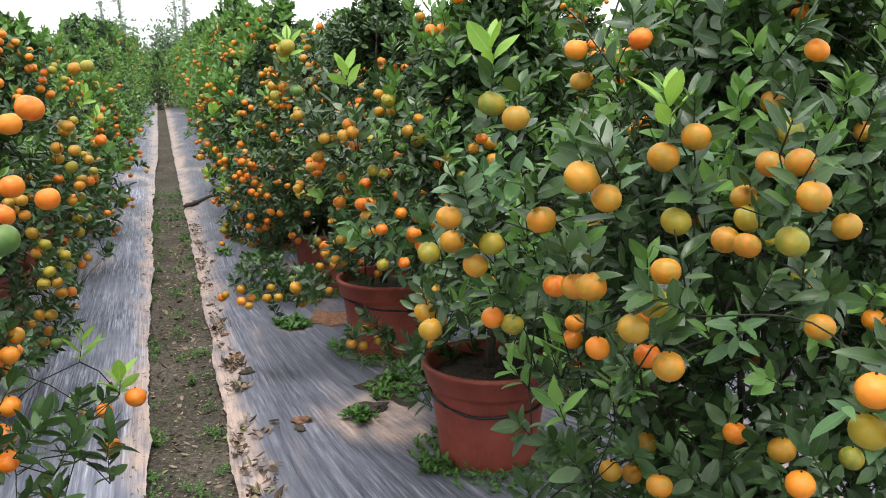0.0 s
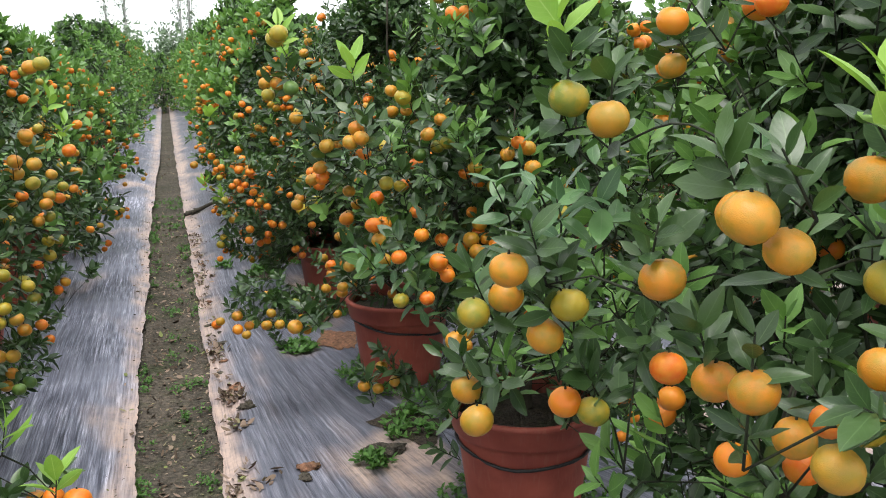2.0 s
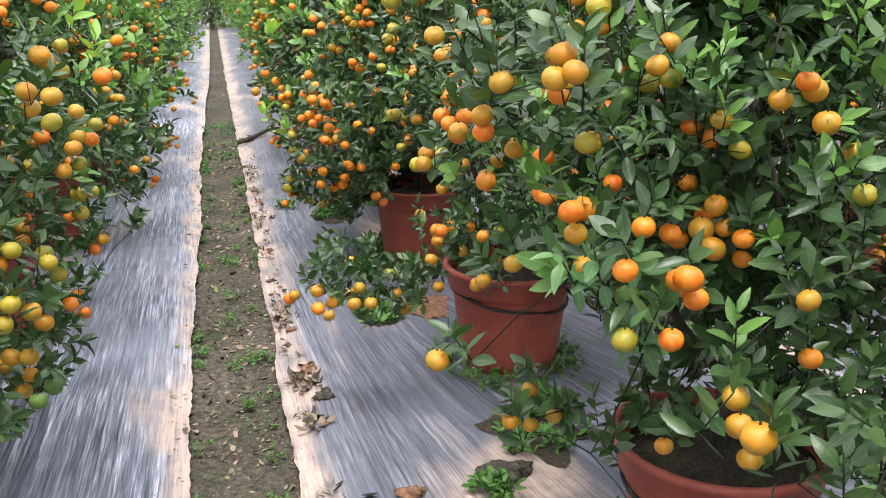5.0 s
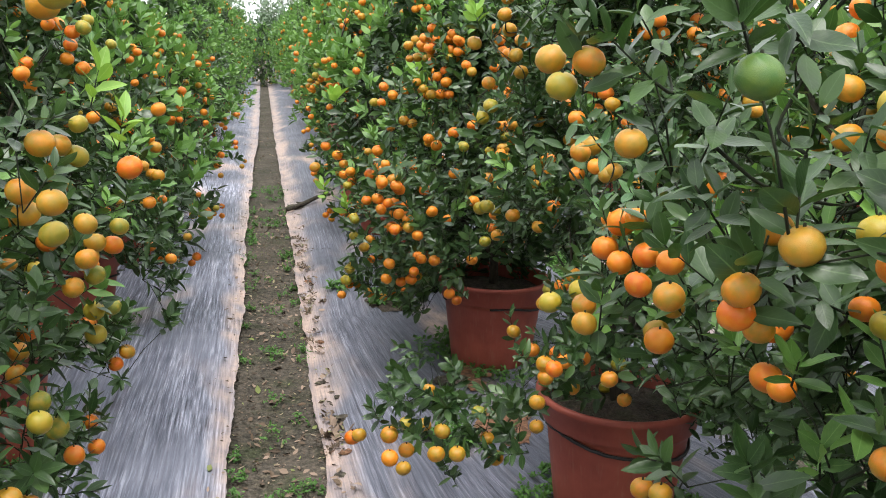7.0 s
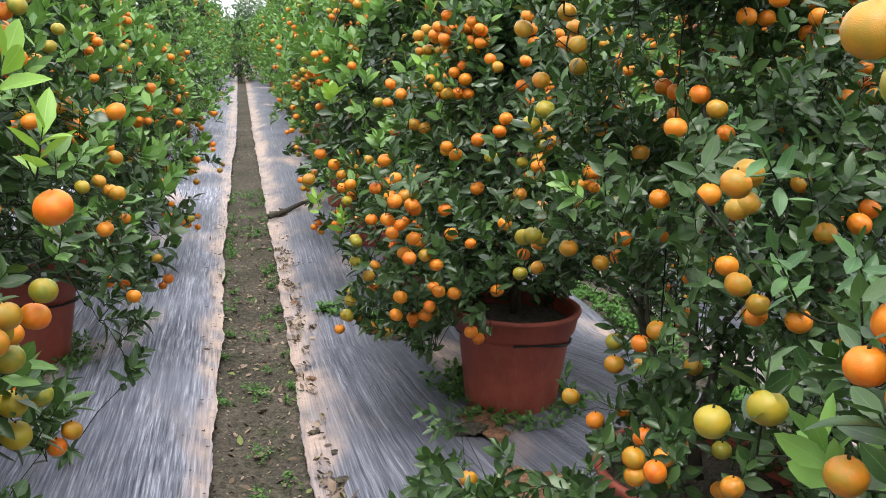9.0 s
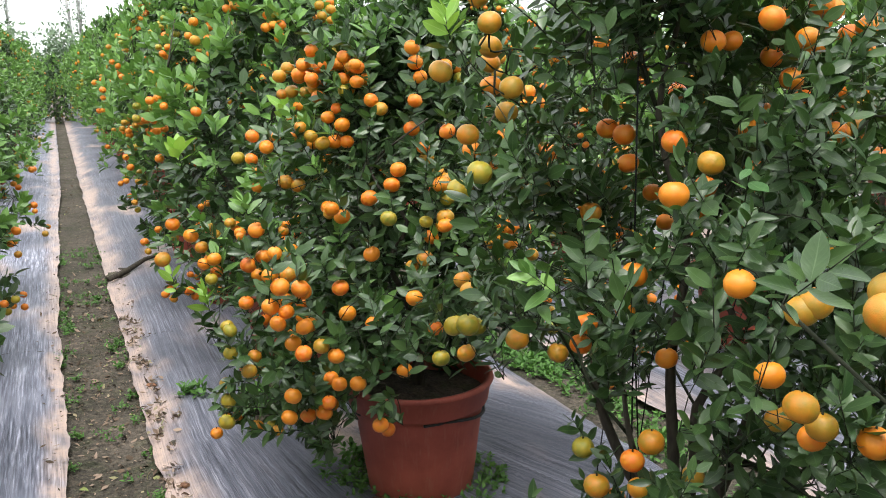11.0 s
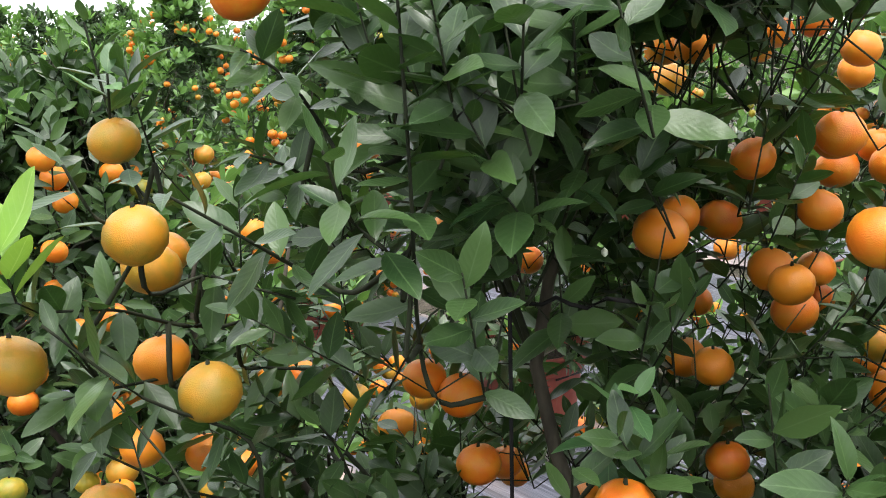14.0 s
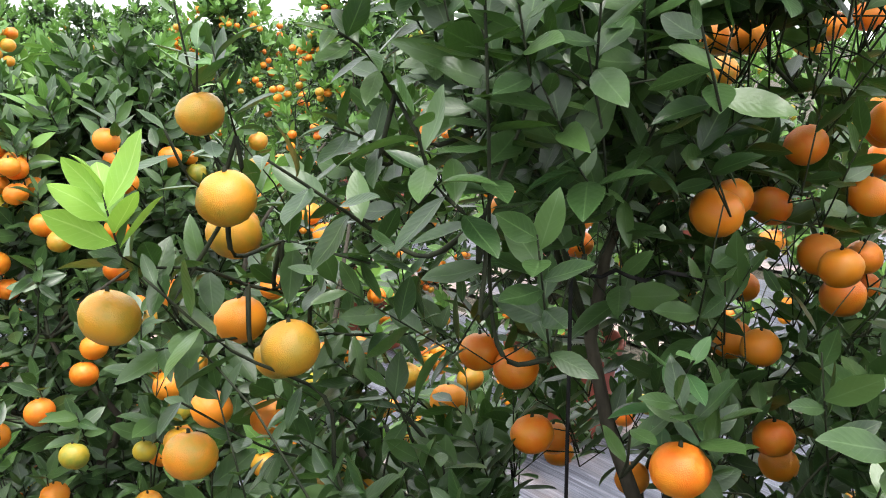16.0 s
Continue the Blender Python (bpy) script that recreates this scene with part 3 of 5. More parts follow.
# gaps cut through the bushes along camera sight lines: from, to, radius
SIGHT_GAPS = [((0.92, 4.37, 1.61), (1.38, 5.66, 1.48), 0.090),
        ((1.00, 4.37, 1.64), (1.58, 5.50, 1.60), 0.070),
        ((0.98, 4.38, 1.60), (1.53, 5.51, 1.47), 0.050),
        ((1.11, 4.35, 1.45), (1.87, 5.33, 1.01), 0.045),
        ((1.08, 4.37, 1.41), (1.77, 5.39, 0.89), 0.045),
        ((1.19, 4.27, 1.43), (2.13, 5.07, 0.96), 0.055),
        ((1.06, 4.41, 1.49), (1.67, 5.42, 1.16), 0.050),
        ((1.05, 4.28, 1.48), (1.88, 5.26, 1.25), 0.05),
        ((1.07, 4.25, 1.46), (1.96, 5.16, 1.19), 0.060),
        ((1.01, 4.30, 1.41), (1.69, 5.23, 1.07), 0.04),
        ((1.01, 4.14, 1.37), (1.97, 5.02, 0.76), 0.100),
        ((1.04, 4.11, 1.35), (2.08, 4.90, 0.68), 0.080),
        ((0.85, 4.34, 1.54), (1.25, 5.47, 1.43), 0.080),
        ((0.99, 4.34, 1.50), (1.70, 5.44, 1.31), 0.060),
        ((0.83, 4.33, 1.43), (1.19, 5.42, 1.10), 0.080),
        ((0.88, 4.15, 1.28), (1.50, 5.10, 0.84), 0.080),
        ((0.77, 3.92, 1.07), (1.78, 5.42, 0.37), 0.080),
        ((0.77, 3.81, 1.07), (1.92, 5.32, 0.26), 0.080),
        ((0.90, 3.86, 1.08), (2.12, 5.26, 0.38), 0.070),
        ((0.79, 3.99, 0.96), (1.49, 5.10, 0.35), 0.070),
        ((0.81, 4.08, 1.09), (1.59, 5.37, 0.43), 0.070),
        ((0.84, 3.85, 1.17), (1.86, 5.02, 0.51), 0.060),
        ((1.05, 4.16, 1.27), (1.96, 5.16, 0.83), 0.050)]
SIGHT_A = np.array([a for a, b, r in SIGHT_GAPS])
SIGHT_D = np.array([b for a, b, r in SIGHT_GAPS]) - SIGHT_A
SIGHT_R = np.array([r for a, b, r in SIGHT_GAPS])
SIGHT_L = (SIGHT_D * SIGHT_D).sum(1)


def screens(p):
    """True where growth would hide pots or film from the camera, or crowd its last place."""
    if np.linalg.norm(p - CAMERA_END) < 0.44:
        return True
    for a, b in POT_SIGHTLINES:
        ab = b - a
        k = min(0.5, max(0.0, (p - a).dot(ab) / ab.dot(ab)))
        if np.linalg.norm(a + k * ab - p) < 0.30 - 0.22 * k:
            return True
    q = p - SIGHT_A
    k = np.clip((q * SIGHT_D).sum(1) / SIGHT_L, 0.0, 1.0)
    q = q - k[:, None] * SIGHT_D
    return bool(((q * q).sum(1) < SIGHT_R * SIGHT_R).any())


# ---- citrus trees ----
PROFILE = [(0.0, 0.62), (0.12, 0.92), (0.30, 1.0), (0.5, 0.86), (0.7, 0.62), (0.88, 0.36), (1.0, 0.12)]


def profile(h):
    for (a, p), (b, q) in zip(PROFILE, PROFILE[1:]):
        if h <= b:
            return p + (q - p) * (h - a) / (b - a)
    return PROFILE[-1][1]


def pick(rng, weights):
    r, keys = rng.random() * sum(weights.values()), list(weights)
    for k in keys:
        r -= weights[k]
        if r <= 0:
            return k
    return keys[-1]


def citrus_tree(base, seed, height=1.55, radius=0.68, twigs=430, fruits=70, mix=None, detail=2, shoots=0.12, singles=0, placed=(), label="", leaf=0.056, open_to=None, sprouts=(), sprays=(), buds=(), clear=0.34, bare=0.024, fine=False, leaders=(), boughs=(), open_foot=0.0, plump=1.0):
    """A fruiting citrus bush that grows from base. detail 2: full blades and single fruits; 1: simple blades, single
    fruits; 0: simple blades, joined fruits.
    placed: fruits with their own place (x, y, z, colour). sprouts: tips of bright young shoots. sprays: low leafy side
    branches (x, y, z, radius, twigs).
    open_to: a camera place; leaves between it and the placed fruits are left out. buds: places of white flower buds.
    leaders: leafy twigs from point to point with their leaf count and tone.
    boughs: thick bent limbs through given points. open_foot: the height under which little grows. plump: how large the
    placed fruits are."""
    rng = random.Random(seed)
    slim = 0.6 if fine else 1.0
    mix = mix or {"o": 5, "y": 3, "g": 1.5, "d": 0.3}
    tree = new("citrus_tree")
    tree.matrix_basis = Matrix.Translation(base)
    origin = np.array(base)
    wood, thin = Pile(), Pile()
    # short trunk and rising limbs
    fork = 0.10 + 0.1 * rng.random()
    bend = (rng.uniform(-0.05, 0.05), rng.uniform(-0.05, 0.05))
    tube(wood, [(0, 0, -0.03), (bend[0] * 0.4, bend[1] * 0.4, fork * 0.5), (bend[0], bend[1], fork)], [0.024, 0.020, 0.018], 8)
    part_mesh("trunk", wood.mesh("trunk", BARK), tree)
    limbs, nodes = [], []
    count = 4 if detail else 3
    turn = rng.random() * math.tau
    for i in range(count + 1):
        az = turn + math.tau * i / count + rng.uniform(-0.3, 0.3)
        reach = radius * (0.55 if i < count else 0.08) * rng.uniform(0.8, 1.1)
        top = height * (rng.uniform(0.62, 0.85) if i < count else 0.97)
        pts = []
        for k in range(7):
            s = k / 6
            out = reach * (s ** 0.75)
            pts.append((bend[0] + out * math.cos(az) + 0.09 * rng.uniform(-1, 1) * s, bend[1] + out * math.sin(az) + 0.09 * rng.uniform(-1, 1) * s, fork - 0.01 + (top - fork) * s ** 1.15))
        while len(pts) > 4 and np.linalg.norm(np.array(pts[-1]) + origin - CAMERA_END) < 0.72:
            pts.pop()
        limbs.append(pts)
        pile = Pile()
        curve = bowed(pts, 3) if detail == 2 else pts
        tube(pile, curve, taper(0.014, 0.002, len(curve)), 7)
        part_mesh("branch", pile.mesh("branch", BARK), tree)
    for way in boughs:
        pts = [tuple(np.array(p) - origin) for p in way]
        limbs.append(pts)
        pile = Pile()
        curve = bowed(pts, 3)
        tube(pile, curve, taper(0.017, 0.004, len(curve)), 8)
        part_mesh("branch", pile.mesh("branch", BARK), tree)
    # side branches
    for i in range((16, 34, 64)[detail]):
        limb = rng.choice(limbs)
        k = rng.randint(1, max(1, len(limb) - 2))
        a = np.array(limb[k])
        az = math.atan2(a[1], a[0]) + rng.uniform(-1.3, 1.3)
        h = min(0.95, max(0.03, a[2] / height + rng.uniform(-0.12, 0.16)))
        r = radius * profile(h) * rng.uniform(0.45, 0.82)
        b = np.array((r * math.cos(az), r * math.sin(az), h * height))
        mid = 0.5 * (a + b) + np.array((0, 0, 0.05 + 0.04 * rng.random()))
        if min(np.linalg.norm(mid + origin - CAMERA_END), np.linalg.norm(b + origin - CAMERA_END)) < 0.46 or screens(b + origin) or screens(mid + origin):
            continue
        way = [a, 0.5 * (a + mid), mid, 0.5 * (mid + b), b]
        for q in (1, 2, 3):
            way[q] = way[q] + np.array([rng.uniform(-0.018, 0.018) for _ in range(3)])
        mid = way[2]
        curve = bowed(way, 3) if detail == 2 else way
        tube(thin, curve, taper(0.0036, 0.0014, len(curve)), 5)
        nodes += [mid, 0.5 * (mid + b), b]
    node_arr = np.array(nodes)
    tops = [np.array(l[k]) for l in limbs for k in range(3, len(l))]
    node_arr = np.concatenate([node_arr, np.array(tops)])
    green, young, fresh = Pile(), Pile(), Pile()
    singles_list, tips, anchors = [], [], []
    shapes = FINE if fine else BLADES if detail == 2 else SIMPLE
    spots = [np.array(p[:3]) - origin for p in placed]
    spot_a = np.array(spots) if spots else None
    if spots:
        spot_out = np.array([unit(np.array(open_to) - np.array(p[:3])) for p in placed])

    def hides(p):
        """True for a leaf that would lie on a fruit, or before it as seen from open_to."""
        q = p - spot_a
        along = (q * spot_out).sum(1)
        aside = np.linalg.norm(q - along[:, None] * spot_out, axis=1)
        return bool(((along > -0.03) & (along < clear) & (aside < bare)).any())

    extra = [(p, False) for p in spots] + [(np.array(p) - origin, True) for p in sprouts]
    for x, y, z, rad, n in sprays:
        for k in range(n):
            extra.append((np.array((x, y, z)) - origin + np.array([rng.uniform(-1, 1) for _ in range(3)]) * (rad, rad, 0.7 * rad), None))
    outer_twigs = twigs
    twigs += (0, 60, 230)[detail]
    for i in range(twigs + len(extra)):
        own = extra[i - twigs] if i >= twigs else None
        for attempt in range(12 if own is None else 1):
            inner = own is None and (i % 10 < 3 or i >= outer_twigs)
            h = rng.random() ** 1.15
            az = rng.random() * math.tau
            lump = 1 + 0.34 * n3(2.2 * math.cos(az) + seed, 2.2 * math.sin(az), 3.2 * h)
            r = radius * profile(h) * lump * (0.25 + 0.45 * rng.random() if inner else rng.random() ** 0.28)
            tip = np.array((r * math.cos(az), r * math.sin(az), h * height - 0.06 + 0.05 * rng.uniform(-1, 1)))
            world_tip = tip + origin
            if own is not None:
                tip = own[0] + (np.array((rng.uniform(-0.02, 0.02), rng.uniform(-0.02, 0.02), 0.055)) if own[1] is False else 0.0)
                world_tip = tip + origin
                az, h = math.atan2(tip[1], tip[0]), min(0.97, max(0.0, tip[2] / height))
                r = math.hypot(tip[0], tip[1])
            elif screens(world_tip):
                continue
            if blocked(world_tip):
                continue
            row = (world_tip[0] - 0.065) * 0.998 - world_tip[1] * 0.0619
            if own is None and (abs(row) < (0.32 if world_tip[1] < 9 else 0.22) or world_tip[2] < 0.34 or (world_tip[2] < open_foot and rng.random() < 0.7)):
                continue
            break
        else:
            continue
        outer = r / (radius * profile(h))
        d = unit(np.array((math.cos(az), math.sin(az), 0.55 + 0.9 * h)) * (0.6, 0.6, 1) + np.array([rng.uniform(-0.55, 0.55) for _ in range(3)]))
        if h < 0.15:
            d = unit(d + np.array((0, 0, -0.5 * rng.random())))
        length = rng.uniform(0.06, 0.13)
        is_young = (outer > 0.7 and h > (0.38 if detail == 2 else 0.12) and rng.random() < shoots * (1.0 + 1.6 * h)) if own is None else own[1] is True
        if is_young and own is not None:
            d = unit(0.4 * d + np.array((0, 0, 1.0)))
        if is_young:
            length *= 0.6
        start = tip - d * length
        near = node_arr[np.argmin(((node_arr - start - (0, 0, 0.05)) ** 2).sum(1))]
        if anchors and (own is not None or (detail == 2 and np.linalg.norm(near - start) > 0.10)):
            alike = np.array(anchors)
            other_near = alike[np.argmin(((alike - start) ** 2).sum(1))]
            if np.linalg.norm(other_near - start) < np.linalg.norm(near - start):
                near = other_near
        if np.linalg.norm(near - start) > 0.30:
            if own is None:
                continue
            # a bowed side branch carries what hangs far out
            bow = 0.5 * (near + start) + np.array((rng.uniform(-0.03, 0.03), rng.uniform(-0.03, 0.03), 0.05))
            curve = bowed([near, bow, start], 5)
            tube(thin, curve, taper(0.0015 * slim, 0.0010 * slim, len(curve)), 5)
            anchors += [bow, 0.5 * (bow + start)]
            near = 0.9 * start + 0.1 * bow
        n_leaf = rng.randint(11, 15) if detail == 2 else rng.randint(8, 10)
        if is_young:
            n_leaf = rng.randint(6, 9)
        side = unit(cross(d, (0.3, 0.2, 1.0)))
        other = cross(d, side)
        phase = rng.random() * math.tau
        facing = np.array((math.cos(az), math.sin(az), 0.2))
        grown = []
        for k in range(n_leaf):
            s = (k + 0.6) / n_leaf
            a = phase + 2.4 * k
            spread = radians((72 - 42 * s) if not is_young else (58 - 36 * s)) * rng.uniform(0.8, 1.2)
            ld = math.cos(spread) * d + math.sin(spread) * (math.cos(a) * side + math.sin(a) * other)
            ld = unit(ld + np.array((0, 0, -0.12)))
            size = leaf * rng.uniform(0.7, 1.25) * (1.0 - 0.25 * (s > 0.85)) * ((1.3 if own is not None else 1.05) if is_young else 1.0)
            if detail < 2:
                size *= 1.25
            at = start + d * length * s
            if spot_a is not None and hides(at + ld * size * 0.6):
                continue
            up = unit(np.array((0, 0, 0.75)) + 0.65 * facing + np.array([rng.uniform(-0.75, 0.75) for _ in range(3)]))
            rot = frame_of(ld, up)
            bv, bf, ba = SIMPLE[k % 2] if inner and not fine else shapes[rng.randrange(len(shapes))]
            grown.append((at, rot, size, bv, bf, ba))
        if len(grown) < 0.45 * n_leaf:
            continue
        tube(thin, [near, 0.5 * (near + start) + (0, 0, 0.015), start], [0.0017 * slim, 0.0014 * slim, 0.0012 * slim], 4)
        tube(thin, [start, start + 0.55 * (tip - start), tip], [0.0015 * slim, 0.0013 * slim, 0.001 * slim], 4)
        tips.append((start, tip, outer, h))
        anchors.append(start)
        for at, rot, size, bv, bf, ba in grown:
            if detail == 2 and not is_young and singles and outer > 0.72:
                singles_list.append((at, rot, size))
            else:
                ((young if own is not None else fresh) if is_young else green).add(at + (bv * size) @ rot.T, bf, ba)
    # the leaves that stand out nearest to the path are single parts
    if singles_list:
        def reach_of(e):
            p = e[0] + origin
            return abs((p[0] - 0.065) * 0.998 - p[1] * 0.0619)
        singles_list.sort(key=reach_of)
        for k, (at, rot, size) in enumerate(singles_list):
            if k < singles:
                ob = new("leaf", LEAF_MESH[k % len(LEAF_MESH)])
                ob.parent = tree
                ob.matrix_basis = matrix_of(rot, at, size)
            else:
                bv, bf, ba = shapes[k % len(shapes)]
                green.add(at + (bv * size) @ rot.T, bf, ba)
    for a, b, count, tone in leaders:
        a, b = np.array(a) - origin, np.array(b) - origin
        d, length = unit(b - a), np.linalg.norm(b - a)
        holds = np.concatenate([node_arr, np.array(anchors)])
        near = holds[np.argmin(((holds - a) ** 2).sum(1))]
        bow = 0.5 * (near + a) + np.array((rng.uniform(-0.02, 0.02), rng.uniform(-0.02, 0.02), -0.02))
        lean = a + 0.5 * (b - a) + np.array([rng.uniform(-0.008, 0.008) for _ in range(3)])
        curve = bowed([near, bow, a, lean, b], 4)
        tube(thin, curve, taper(0.0022, 0.0009, len(curve)), 6)
        anchors += [a, lean]
        side = unit(cross(d, (0.3, 0.2, 1.0)))
        other = cross(d, side)
        phase = rng.random() * math.tau
        for k in range(count):
            s = 0.12 + 0.88 * k / (count - 1)
            turn = phase + 2.4 * k
            spread = radians(92 - 52 * s) * rng.uniform(0.85, 1.15)
            ld = math.cos(spread) * d + math.sin(spread) * (math.cos(turn) * side + math.sin(turn) * other)
            ld = unit(ld + np.array((0, 0, -0.15)))
            size = leaf * rng.uniform(0.75, 1.15) * (1.0 - 0.3 * (s > 0.9))
            at = a + (lean - a) * 2 * s if s < 0.5 else lean + (b - lean) * (2 * s - 1)
            if spot_a is not None and hides(at + ld * size * 0.6):
                continue
            rot = frame_of(ld, unit(np.array((0, 0, 1.0)) + 0.3 * d + np.array([rng.uniform(-0.55, 0.55) for _ in range(3)])))
            ob = new("leaf", (MID_MESH if tone == "mid" else LEAF_MESH)[rng.randrange(6)])
            ob.parent = tree
            ob.matrix_basis = matrix_of(rot, at, size)
    # fruits hang in small bunches from the outer twigs
    loose = Pile()
    done = []

    def hang(p, r, colour):
        if detail:
            ob = new("fruit", FRUIT[colour])
            ob.parent = tree
            ob.matrix_basis = Matrix.Translation(p) @ Euler((rng.uniform(-0.5, 0.5), rng.uniform(-0.5, 0.5), rng.random() * 6.28)).to_matrix().to_4x4() @ Matrix.Diagonal((r, r, r, 1))
        else:
            loose.add(ICO_V * (r * 1.05) + p, ICO_F)
        tube(thin, [p + (0, 0, r * 0.7), p + (0, 0, r * 0.9 + 0.0025)], [0.0022, 0.0014], 5)
        done.append((p, r))

    for p in placed:
        hang(np.array(p[:3]) - origin, rng.uniform(0.0205, 0.0235) * plump, p[3])
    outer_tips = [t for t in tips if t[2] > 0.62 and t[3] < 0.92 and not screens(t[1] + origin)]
    made, turn_of = 0, 0
    rng.shuffle(outer_tips)
    while outer_tips and made < fruits:
        start, tip, outer, h = outer_tips[turn_of % len(outer_tips)]
        turn_of += 1
        centre = start + 0.75 * (tip - start) + 0.032 * unit(np.array((tip[0], tip[1], 0.0))) - np.array((0, 0, 0.035))
        main = pick(rng, mix)
        for k in range(rng.choice((1, 1, 1, 2, 2, 2, 3, 4))):
            r = rng.uniform(0.0175, 0.0235)
            for attempt in range(10):
                p = centre + np.array([rng.uniform(-1, 1) for _ in range(3)]) * (0.034, 0.034, 0.04)
                w = p + origin
                if blocked(w) or (w - CAMERA_END).dot(w - CAMERA_END) < 0.6 or screens(w) or (done and (((np.array([q for q, _ in done]) - p) ** 2).sum(1) < (0.92 * (r + 0.0205)) ** 2).any()):
                    continue
                hang(p, r, main if rng.random() < 0.75 else pick(rng, mix))
                made += 1
                break
        made += 0.2
    for p in buds:
        for k in range(rng.randint(1, 2)):
            ob = new("flower_bud", BUD_MESH)
            ob.parent = tree
            size = rng.uniform(0.0020, 0.0030)
            ob.matrix_basis = Matrix.Translation(np.array(p) - origin + np.array([rng.uniform(-0.005, 0.005) for _ in range(3)])) @ Matrix.Diagonal((size, size, size * 1.3, 1))
    part_mesh("twigwork", thin.mesh("twigwork", TWIG), tree, "thin green and brown twigs", "stuff")
    if green.v:
        part_mesh("foliage", green.mesh("foliage", LEAF, "blade"), tree, "glossy dark green citrus leaves", "stuff")
    if young.v:
        part_mesh("young_foliage", young.mesh("young_foliage", SHOOT, "blade"), tree, "bright yellow-green young shoots", "stuff")
    if fresh.v:
        part_mesh("new_foliage", fresh.mesh("new_foliage", NEWLEAF, "blade"), tree, "fresh mid-green leaves on the outer twigs", "stuff")
    if loose.v:
        part_mesh("fruit_load", loose.mesh("fruit_load", PEEL[pick(rng, mix)]), tree, "small ripe orange citrus fruits", "stuff")
    return tagged(tree, label or "potted citrus bush with glossy dark leaves and ripening orange fruits", "citrus tree", "potted trees")


BUD_MESH = mesh_of("flower_bud", ICO_V, ICO_F, BUD)
LEAF_MESH, MID_MESH = [], []
for bv, bf, ba in FINE:
    for meshes, mat in ((LEAF_MESH, LEAF), (MID_MESH, MIDLEAF)):
        lp = Pile()
        lp.add(bv, bf, ba)
        meshes.append(lp.mesh("leaf", mat, "blade"))

SOIL_Z = 0.40
# near bushes: x, y, seed, height, radius, twigs, fruits, mix, bunches, young shoots
YELLOW = {"y": 6, "o": 2.5, "g": 2.5, "d": 0.2}
ORANGE = {"o": 7, "y": 2.5, "g": 1.0, "d": 0.1}
MIXED = {"o": 5, "y": 3, "g": 2, "d": 0.3}
OLIVE = {"g": 5, "y": 3, "o": 2, "d": 0.8}
# bunches that hang on the side of the path: x, y, z, colour
T0_0 = [(0.61, 1.33, 1.46, "g"), (0.63, 1.28, 1.44, "y"), (0.60, 1.01, 1.38, "y"), (0.64, 1.01, 1.35, "y"), (0.61, 1.14, 1.30, "y"), (0.76, 1.02, 1.31, "g"), (0.77, 1.00, 1.43, "y"), (0.74, 1.03, 1.40, "y"), (0.72, 0.98, 1.25, "y"), (0.95, 1.10, 1.29, "g"), (0.91, 1.05, 1.26, "y"), (0.85, 0.89, 1.30, "g"), (0.87, 0.88, 1.36, "y"), (0.98, 1.06, 1.43, "g"), (1.14, 1.29, 1.46, "y"), (0.95, 1.06, 1.38, "y"), (0.88, 0.92, 1.40, "y"), (0.93, 0.91, 1.17, "y"), (0.64, 1.04, 1.22, "y"), (0.69, 1.24, 1.17, "o"), (0.66, 1.12, 1.20, "y"), (0.66, 0.96, 1.18, "y"), (0.75, 1.20, 1.07, "o"), (0.72, 0.96, 1.12, "y"), (0.84, 1.19, 1.05, "o"), (1.05, 1.00, 1.29, "y"), (0.53, 1.31, 1.28, "y"), (0.59, 1.45, 1.21, "y"), (0.55, 1.46, 1.19, "g"), (0.61, 1.32, 1.23, "g")]
T0_1 = [(0.59, 1.34, 1.19, "y"), (0.58, 1.56, 1.05, "y"), (0.55, 1.45, 1.05, "y"), (0.66, 1.42, 1.07, "o"), (0.69, 1.40, 1.06, "g"), (0.83, 1.27, 0.81, "y"), (0.91, 1.32, 0.77, "y"), (0.83, 1.12, 0.85, "y"), (1.04, 1.47, 0.75, "y"), (1.04, 1.20, 0.88, "o"), (1.02, 1.06, 0.91, "y"), (0.96, 0.95, 0.91, "o"), (0.93, 1.40, 1.57, "o"), (0.86, 1.51, 1.55, "o"), (0.91, 1.58, 1.49, "y"), (1.12, 1.17, 1.55, "o"), (1.32, 1.45, 1.63, "o"), (0.87, 1.49, 1.02, "o"), (0.91, 1.57, 0.96, "o"), (1.23, 1.10, 1.10, "o"), (1.29, 1.22, 1.41, "y"), (1.17, 1.52, 1.21, "o"), (0.77, 2.10, 0.94, "y")]
T0_2 = [(0.64, 1.07, 1.37, "y"), (0.77, 1.13, 1.12, "y"), (0.99, 1.50, 1.57, "o"), (0.96, 1.66, 1.49, "o"), (0.75, 0.64, 1.19, "d")]
